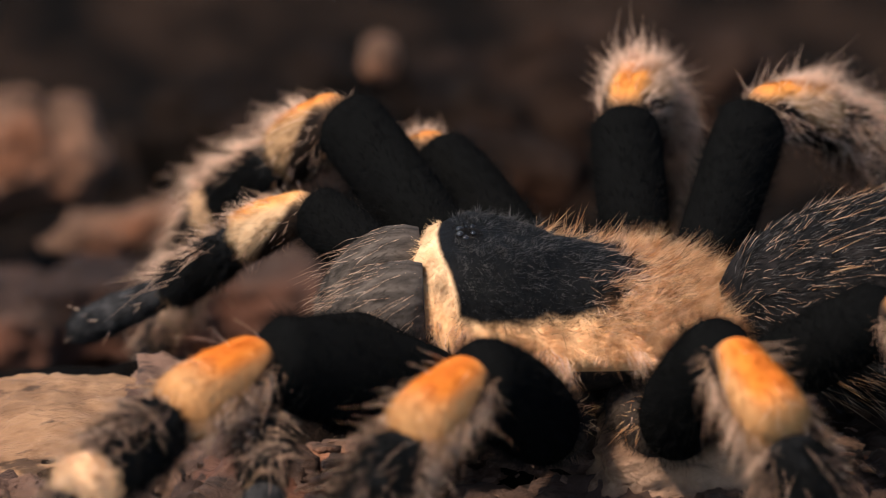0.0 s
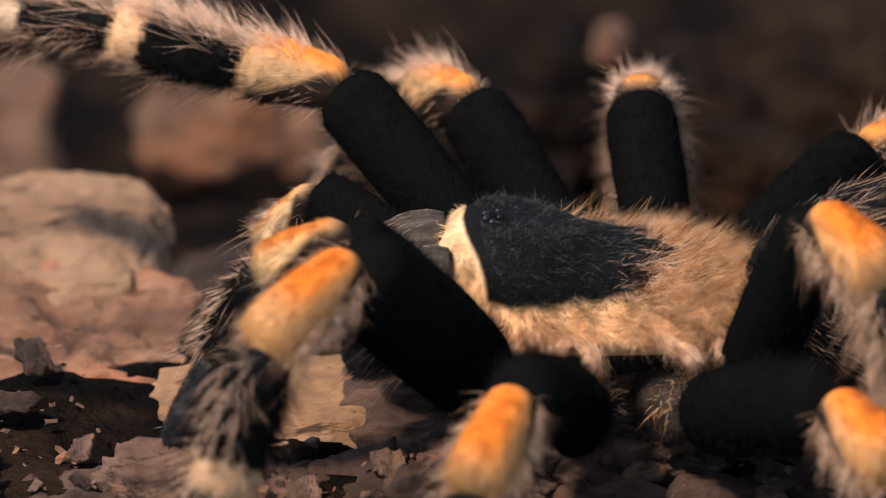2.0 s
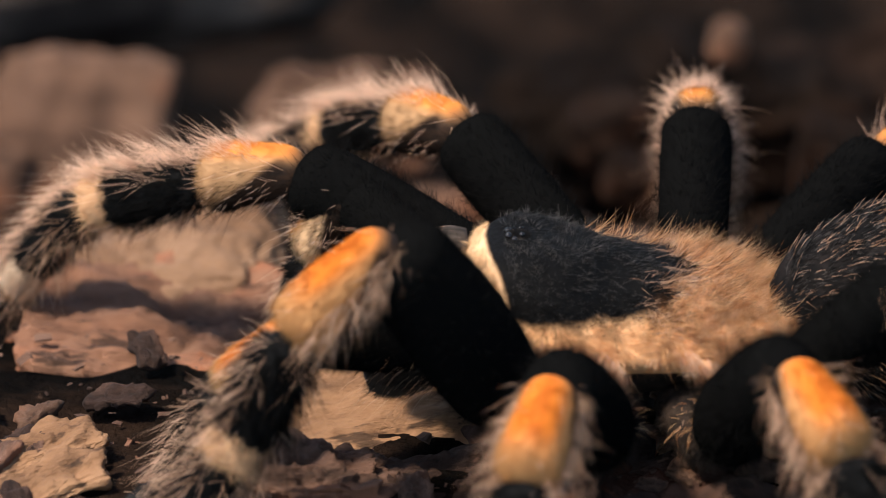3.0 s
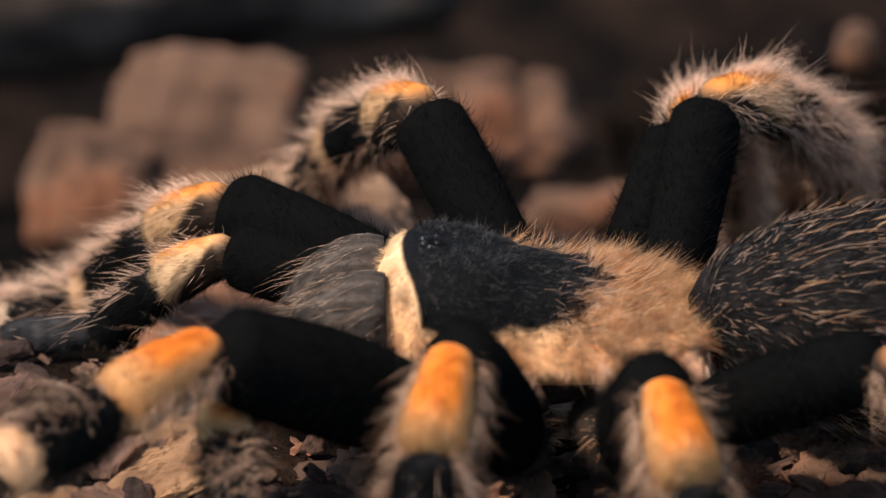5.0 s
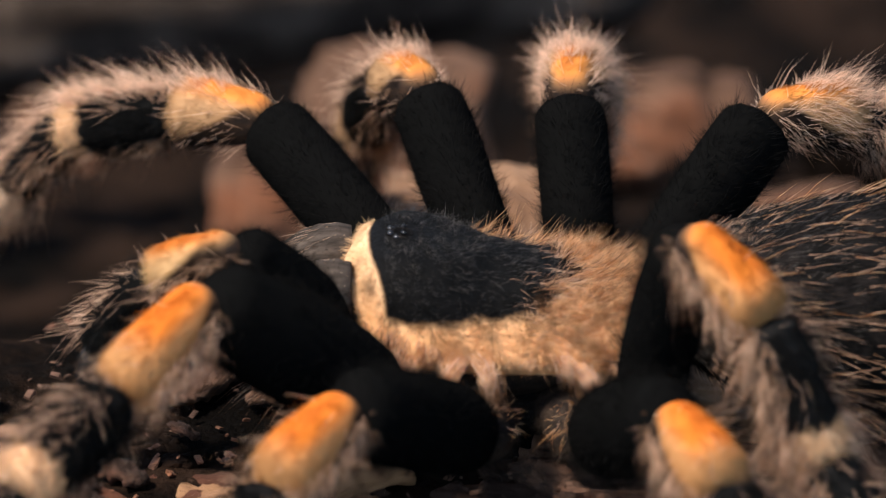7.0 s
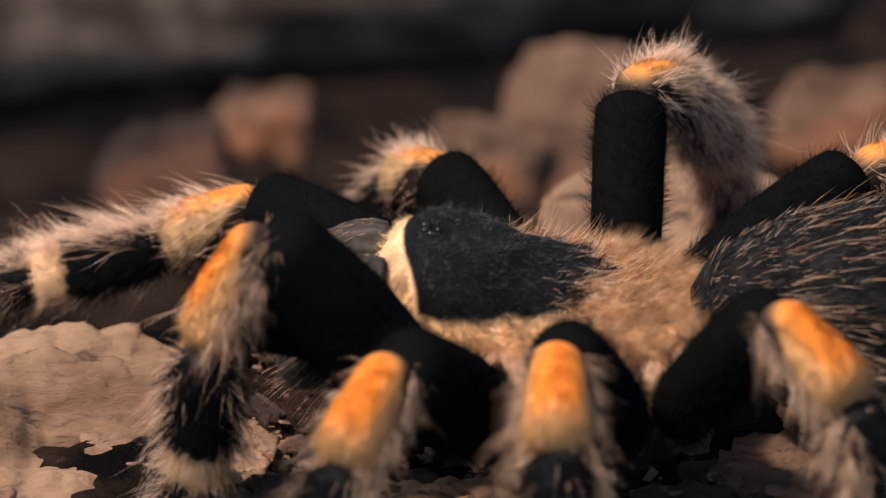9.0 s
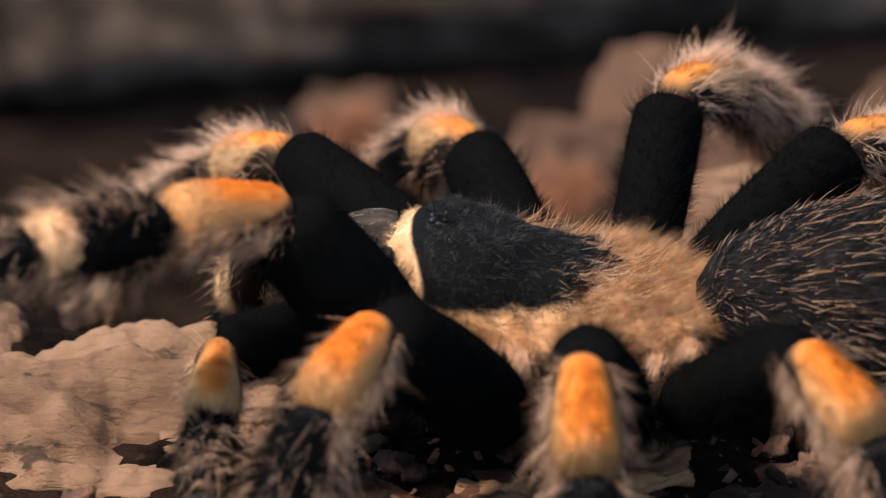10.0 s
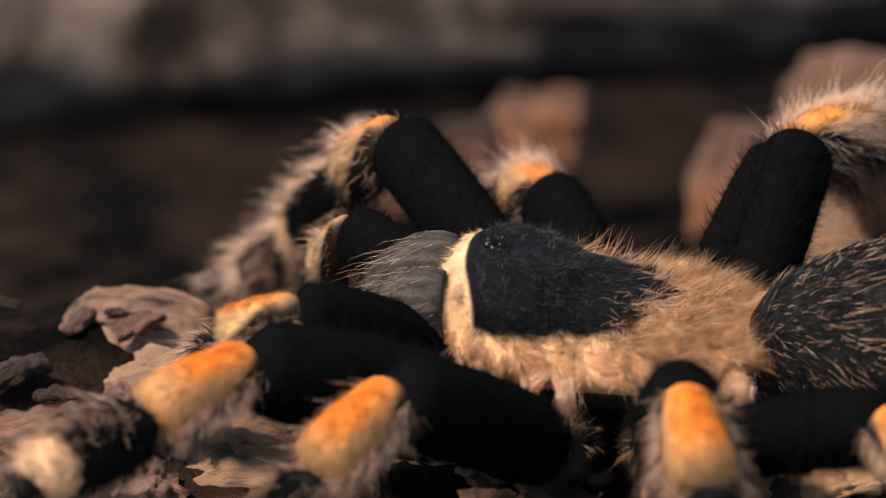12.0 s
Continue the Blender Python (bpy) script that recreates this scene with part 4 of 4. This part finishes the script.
# ---- what moves ----
BODY_ROWS = [  # seconds, place in millimetres, turn in degrees from facing -x
    (0, 58.6, 419.0, 12.0, -4.0),
    (0.5, 55.1, 419.1, 12.0, -3.3),
    (1, 50.7, 420.1, 12.1, -2.5),
    (1.5, 46.9, 419.5, 13.0, -2.5),
    (2, 41.3, 419.3, 13.0, -0.5),
    (2.5, 36.2, 418.0, 12.6, 0.6),
    (2.7, 35.3, 417.8, 12.2, 0.2),
    (4.3, 22.5, 415.8, 12.5, 0.5),
    (4.5, 20.0, 415.7, 12.5, 0.8),
    (5, 15.7, 415.5, 12.7, -0.1),
    (5.5, 11.4, 415.6, 12.7, -0.3),
    (6, 7.5, 416.5, 12.7, -1.2),
    (6.5, 3.2, 417.3, 12.9, -0.5),
    (6.7, 1.0, 417.3, 12.8, 0.4),
    (8.3, -16.1, 416.2, 13.6, 3.1),
    (8.5, -15.9, 415.9, 13.7, 2.6),
    (9, -16.9, 415.8, 13.4, 1.3),
    (9.5, -19.4, 417.1, 13.0, 1.3),
    (10, -23.3, 418.5, 12.8, 0.6),
    (10.5, -27.1, 417.8, 12.4, -2.2),
    (11, -31.0, 416.8, 11.6, -1.9),
    (11.5, -34.2, 416.3, 11.6, -1.4),
    (12, -34.6, 416.3, 11.1, -1.8),
]

# seconds, swing from straight ahead, lift of the femur, pitch of patella and of tibia, sideways turn below the knee
R1_FIRST = [
    (0, 57, 27, -42, -41, -16),
    (0.5, 65, 26, -32, -43, -22),
    (1, 77, 30, 18, 9, -68),
    (1.5, 65, 27, 24, 8, -45),
    (2, 47, 34, 6, 10, -25),
    (2.5, 31, 27, -8, -8, -9),
    (2.7, 28, 23, -10, -14, -7),
    (4.3, 27, 14, -30, -32, 3),
    (4.5, 31, 11, -28, -36, 2),
    (5, 33, 11, -34, -45, 5),
    (5.5, 35, 16, -38, -48, -1),
    (6, 34, 20, -38, -54, -4),
]
R1_LATER = [
    (6.5, 45, 24, -28, -36, -20),
    (6.7, 52, 25, -4, -18, -25),
    (8.3, 43, 12, -14, -22, -11),
    (8.5, 42, 8, -18, -26, -11),
    (9, 40, 4, -26, -14, -41),
    (9.5, 45, 7, -30, -26, -25),
    (10, 43, 12, -24, -40, -1),
    (10.5, 41, 16, -38, -46, 0),
    (11, 47, 20, -41, -47, -11),
    (11.5, 50, 21, -42, -48, -8),
    (12, 49, 22, -43, -49, -5),
]
R2_FIRST = [
    (0, 59, 20, -36, -56, 21),
    (0.5, 63, 15, -40, -60, 18),
    (1, 70, 14, -42, -60, 13),
    (1.5, 67, 19, -38, -58, 12),
    (2, 60, 32, -16, -42, 4),
    (2.5, 53, 34, -6, -18, 4),
    (2.7, 48, 31, -10, -22, 7),
    (4.3, 51, 38, -24, -32, 8),
    (4.5, 55, 38, -20, -38, 10),
    (5, 56, 40, -26, -34, 10),
    (5.5, 59, 41, -28, -36, 9),
    (6, 61, 42, -18, -42, 7),
]
R2_LATER = [
    (6.5, 64, 42, -16, -44, 5),
    (6.7, 65, 42, -18, -46, 8),
    (8.3, 65, 31, -6, -22, -3),
    (8.5, 65, 24, -16, -28, 0),
    (9, 64, 10, -26, -54, -2),
    (9.5, 67, 8, -24, -52, -5),
    (10, 67, 14, -16, -44, -5),
    (10.5, 64, 14, -16, -44, 4),
    (11, 67, 11, -14, -42, 1),
    (11.5, 67, 6, -18, -46, 1),
    (12, 67, 8, -20, -48, -2),
]
R3_FIRST = [
    (0, 87, 39, -3, -55, 20),
    (0.5, 82, 46, -2, -39, -2),
    (1, 80, 37, -18, -46, 3),
    (1.5, 80, 36, -28, -56, 5),
    (2, 85, 38, -32, -64, 16),
    (2.5, 91, 38, -34, -64, 16),
    (2.7, 93, 37, -30, -50, 3),
    (4.3, 111, 37, -16, -42, -6),
    (4.5, 112, 36, -14, -42, -6),
    (5, 115, 36, -12, -40, -9),
    (5.5, 109, 41, -10, -38, -9),
    (6, 88, 51, -4, -47, 17),
]
R3_LATER = [
    (6.5, 84, 56, -4, -48, -7),
    (6.7, 83, 52, -6, -34, 9),
    (8.3, 96, 50, -18, -40, 16),
    (8.5, 94, 55, -17, -52, 30),
    (9, 92, 56, -17, -52, 29),
    (9.5, 98, 53, -14, -52, 23),
    (10, 102, 46, -10, -42, 21),
    (10.5, 104, 45, -8, -36, 6),
    (11, 111, 41, -10, -38, 0),
    (11.5, 112, 38, -10, -38, 0),
    (12, 113, 35, -12, -40, 0),
]
R4_FIRST = [
    (0, 114, 35, -16, -44, 30),
    (0.5, 120, 35, -20, -48, 24),
    (1, 128, 34, -12, -40, 12),
    (1.5, 130, 27, -14, -42, 3),
    (2, 138, 19, -6, -34, 6),
    (2.5, 143, 15, -6, -34, 3),
    (2.7, 142, 19, -6, -34, 0),
    (4.3, 103, 37, -12, -40, 30),
    (4.5, 104, 38, -14, -42, 30),
    (5, 107, 41, -14, -42, 30),
    (5.5, 112, 41, -14, -42, 27),
    (6, 119, 45, -18, -46, 27),
]
R4_LATER = [
    (6.5, 129, 46, -14, -42, 24),
    (6.7, 134, 45, -10, -38, 21),
    (8.3, 165, 35, -6, -34, -3),
    (8.5, 160, 32, -10, -38, -9),
    (9, 152, 27, -8, -36, -6),
    (9.5, 158, 26, -6, -34, -12),
    (10, 142, 31, -16, -44, 0),
    (10.5, 112, 36, -2, -30, 30),
    (11, 100, 35, -4, -32, 30),
    (11.5, 100, 33, -10, -38, 30),
    (12, 101, 33, -8, -36, 30),
]
L1_FIRST = [
    (0, 27, 25, -5, -11, 22),
    (0.5, 35, 30, -17, 2, 13),
    (1, 28, 31, -10, -15, 30),
    (1.5, 29, 36, -13, -23, 32),
    (2, 33, 47, -20, -66, 11),
    (2.5, 20, 53, -62, -75, -19),
    (2.7, 25, 57, -54, -72, -17),
    (4.3, 28, 49, 2, -5, 1),
    (4.5, 28, 41, 2, 0, 3),
    (5, 23, 28, -8, -5, 20),
    (5.5, 27, 17, -14, -2, 16),
    (6, 22, 22, -11, -1, 35),
]
L1_LATER = [
    (6.5, 30, 33, -23, -4, 21),
    (6.7, 29, 36, -23, -8, 23),
    (8.3, 13, 50, -65, -81, -16),
    (8.5, 17, 52, -62, -79, -24),
    (9, 15, 52, -65, -85, -14),
    (9.5, 1, 63, -38, -59, 11),
    (10, 14, 56, 9, 5, 23),
    (10.5, 18, 40, 10, 4, 31),
    (11, 21, 28, -4, -6, 27),
    (11.5, 27, 28, -5, 4, 26),
    (12, 29, 23, -8, -4, 23),
]
L2_FIRST = [
    (0, 60, 38, -10, -38, -6),
    (0.5, 59, 28, -16, -44, -12),
    (1, 64, 27, -16, -44, -12),
    (1.5, 65, 26, -18, -46, -6),
    (2, 66, 30, -32, -60, -6),
    (2.5, 64, 34, -30, -58, 9),
    (2.7, 69, 37, -28, -56, 0),
    (4.3, 70, 37, -20, -48, 15),
    (4.5, 71, 36, -18, -46, 12),
    (5, 65, 47, -28, -56, 12),
    (5.5, 54, 43, -12, -40, -3),
    (6, 52, 29, -12, -40, -3),
]
L2_LATER = [
    (6.5, 51, 22, -12, -40, 0),
    (6.7, 51, 25, -16, -44, -3),
    (8.3, 50, 38, -40, -68, 6),
    (8.5, 51, 37, -36, -64, 9),
    (9, 53, 39, -38, -66, 6),
    (9.5, 52, 37, -36, -64, 9),
    (10, 43, 43, -22, -50, 18),
    (10.5, 43, 31, -14, -42, 9),
    (11, 42, 25, -18, -46, 12),
    (11.5, 42, 30, -26, -54, 12),
    (12, 44, 32, -28, -56, 6),
]
L3_FIRST = [
    (0, 106, 45, -24, -52, 12),
    (0.5, 112, 42, -20, -48, 3),
    (1, 119, 37, -20, -48, -3),
    (1.5, 124, 32, -20, -48, -6),
    (2, 124, 24, -16, -44, -6),
    (2.5, 120, 26, -10, -38, -9),
    (2.7, 114, 40, -20, -48, 6),
    (4.3, 88, 41, -32, -60, 12),
    (4.5, 92, 40, -28, -56, 6),
    (5, 96, 40, -26, -54, 9),
    (5.5, 101, 38, -20, -48, 6),
    (6, 107, 34, -14, -42, 9),
]
L3_LATER = [
    (6.5, 111, 29, -12, -40, 3),
    (6.7, 113, 27, -10, -38, 3),
    (8.3, 71, 52, -14, -42, 18),
    (8.5, 65, 52, -14, -42, 24),
    (9, 67, 45, -26, -54, 24),
    (9.5, 70, 45, -86, -85, 3),
    (10, 77, 42, -44, -72, 21),
    (10.5, 87, 43, -36, -64, 18),
    (11, 93, 42, -28, -56, 18),
    (11.5, 96, 42, -28, -56, 18),
    (12, 100, 42, -22, -50, 9),
]
L4_FIRST = [
    (0, 150, 40, -16, -44, -10),
    (0.5, 170, 60, -30, -58, 0),
    (1, 172, 82, -21, -58, 16),
    (1.5, 122, 89, -17, -58, 38),
    (2, 131, 67, -16, -58, -10),
    (2.5, 137, 58, -12, -58, -20),
    (2.7, 138, 55, -30, -58, 0),
    (4.3, 150, 28, -24, -52, -10),
    (4.5, 152, 28, -20, -48, -12),
    (5, 152, 30, -36, -64, 0),
    (5.5, 146, 54, -30, -58, 10),
    (6, 166, 86, -14, -58, 9),
]
L4_LATER = [
    (6.5, 129, 87, -29, -50, 19),
    (6.7, 118, 77, -30, -58, 20),
    (8.3, 122, 51, -34, -62, 16),
    (8.5, 122, 49, -32, -60, 16),
    (9, 124, 48, -36, -64, 20),
    (9.5, 125, 44, -36, -64, 12),
    (10, 127, 36, -28, -56, 8),
    (10.5, 137, 31, -14, -42, -4),
    (11, 141, 26, -14, -42, -8),
    (11.5, 140, 26, -10, -38, -8),
    (12, 140, 26, -10, -38, -8),
]
RP_FIRST = [
    (0, 54, 12, -30, -40, -35),
    (0.5, 36, -3, -44, -41, -17),
    (1, 43, 3, -40, -30, -30),
    (1.5, 40, 9, -48, -44, -30),
    (2, 47, 13, -54, -82, -18),
    (2.5, 50, 14, -52, -80, -3),
    (2.7, 51, 15, -56, -84, -9),
    (4.3, 56, 19, -28, -30, -37),
    (4.5, 51, 16, -24, -36, -33),
    (5, 31, 6, -32, -42, -4),
    (5.5, 31, -7, -44, -72, -3),
    (6, 34, -5, -44, -72, -6),
]
RP_LATER = [
    (6.5, 29, -8, -44, -72, -3),
    (6.7, 35, -10, -44, -72, -6),
    (8.3, 56, -12, -48, -76, -21),
    (8.5, 53, -9, -54, -82, -18),
    (9, 46, -10, -56, -84, 3),
    (9.5, 54, -15, -48, -76, 18),
    (10, 33, -2, -64, -85, 18),
    (10.5, 41, 2, -38, -66, 18),
    (11, 46, 4, -48, -76, 9),
    (11.5, 46, 4, -40, -68, 12),
    (12, 45, 5, -50, -78, 9),
]
LP_FIRST = [
    (0, 27, 8, -5, -15, 62),
    (0.5, 29, 8, -8, -12, 68),
    (1, 33, 7, -16, -10, 74),
    (1.5, 33, 9, -6, -2, 68),
    (2, 30, 47, -31, -62, -46),
    (2.5, 8, 11, -51, -53, -34),
    (2.7, 9, 11, -42, -63, -16),
    (4.3, 12, 7, -28, -17, 75),
    (4.5, 21, 11, -29, -16, 70),
    (5, 27, -1, -6, -4, 69),
    (5.5, 36, 4, -9, -7, 50),
    (6, 26, 35, -59, -77, -76),
]
LP_LATER = [
    (6.5, 39, 47, -34, -60, -54),
    (6.7, 33, 46, -26, -52, -49),
    (8.3, 14, 44, -42, -50, -46),
    (8.5, 26, 42, -41, -54, -47),
    (9, 36, 25, -58, -80, -68),
    (9.5, 25, 3, -21, -14, 62),
    (10, 27, 3, -21, -15, 63),
    (10.5, 27, 6, -22, -15, 66),
    (11, 34, 37, -43, -62, -79),
    (11.5, 34, 40, -37, -63, -61),
    (12, 37, 26, -31, -58, -63),
]


def glide(rows, t):
    """Smooth value of a table at t, without overshoot."""
    ts = np.array([r[0] for r in rows], float)
    vs = np.array([r[1:] for r in rows], float)
    i = int(np.clip(np.searchsorted(ts, t, "right") - 1, 0, len(ts) - 2))

    def slope(k):
        if k == 0 or k == len(ts) - 1:
            return np.zeros(vs.shape[1])
        a = (vs[k] - vs[k - 1]) / (ts[k] - ts[k - 1])
        b = (vs[k + 1] - vs[k]) / (ts[k + 1] - ts[k])
        return np.where(a * b > 0, 2 * a * b / (a + b + 1e-12), 0)

    h = ts[i + 1] - ts[i]
    u = (t - ts[i]) / h
    return ((2 * u**3 - 3 * u**2 + 1) * vs[i] + (u**3 - 2 * u**2 + u) * h * slope(i)
            + (3 * u**2 - 2 * u**3) * vs[i + 1] + (u**3 - u**2) * h * slope(i + 1))


def heading(swing, pitch):
    return Matrix.Rotation(swing, 4, "Z") @ Matrix.Rotation(-pitch, 4, "Y")


def limb_poses(name, rows, t):
    """Pose of each piece of a limb in the spider's space."""
    key, side = name[1], 1 if name[0] == "L" else -1
    lengths = dict(PALP_LENGTH if key == "P" else LEG_LENGTH, femur=FEMUR_LENGTH[name])
    lengths["patella"] = PATELLA_LENGTH.get(name, lengths["patella"])
    swing, lift, knee, shin, turn = (radians(a) for a in glide(rows, t))
    bx, by, high, yaw = glide(BODY_ROWS, t)
    x, y, z = (HIPS if side > 0 else HIPS_RIGHT)[key]
    at = Vector((x, y * side, z)) * MM
    out = {}

    def add(piece, a, p):
        nonlocal at
        m = heading(a * side, p)
        out[piece] = Matrix.Translation(at) @ m
        at = at + m.to_3x3() @ Vector((lengths[piece] * MM, 0, 0)) * 0.985

    add("femur", swing, lift)
    add("patella", swing + turn, knee)
    add("tibia", swing + turn, shin)
    reach = (lengths.get("metatarsus", 0) + lengths["tarsus"]) * MM
    out_way = heading((swing + turn) * side, 0).to_3x3() @ Vector((1, 0, 0))
    land = at + out_way * reach * 0.7
    drop = at.z + high * MM - 0.0012 - min(0.0, float(ground_height(0, by * MM - land.y)))
    low = -math.asin(min(1.0, max(-0.1, drop / reach)))
    foot = min(max(low, shin - radians(50)), shin + radians(25))
    # a lifted limb is held out straight
    high_up = min(1.0, max(0.0, (drop / reach - 1.0) / 0.35))
    foot += (shin - radians(6) - foot) * high_up
    if "metatarsus" in lengths:
        add("metatarsus", swing + turn, foot - radians(4))
        foot += radians(6)
    add("tarsus", swing + turn, foot)
    return out


def motions():
    times = [i / 10 for i in range(121)]
    walk(spider, [(t, pose(x * MM, y * MM, z * MM, 0, 0, 180 + turn)) for t in times for x, y, z, turn in (glide(BODY_ROWS, t),)])
    tables = {
        "R1": R1_FIRST + R1_LATER, "R2": R2_FIRST + R2_LATER, "R3": R3_FIRST + R3_LATER, "R4": R4_FIRST + R4_LATER, "RP": RP_FIRST + RP_LATER,
        "L1": L1_FIRST + L1_LATER, "L2": L2_FIRST + L2_LATER, "L3": L3_FIRST + L3_LATER, "L4": L4_FIRST + L4_LATER, "LP": LP_FIRST + LP_LATER,
    }
    for name, pieces in walking_limbs.items():
        poses = [(t, limb_poses(name, tables[name], t)) for t in times]
        for piece, ob in pieces.items():
            walk(ob, [(t, p[piece]) for t, p in poses])


motions()
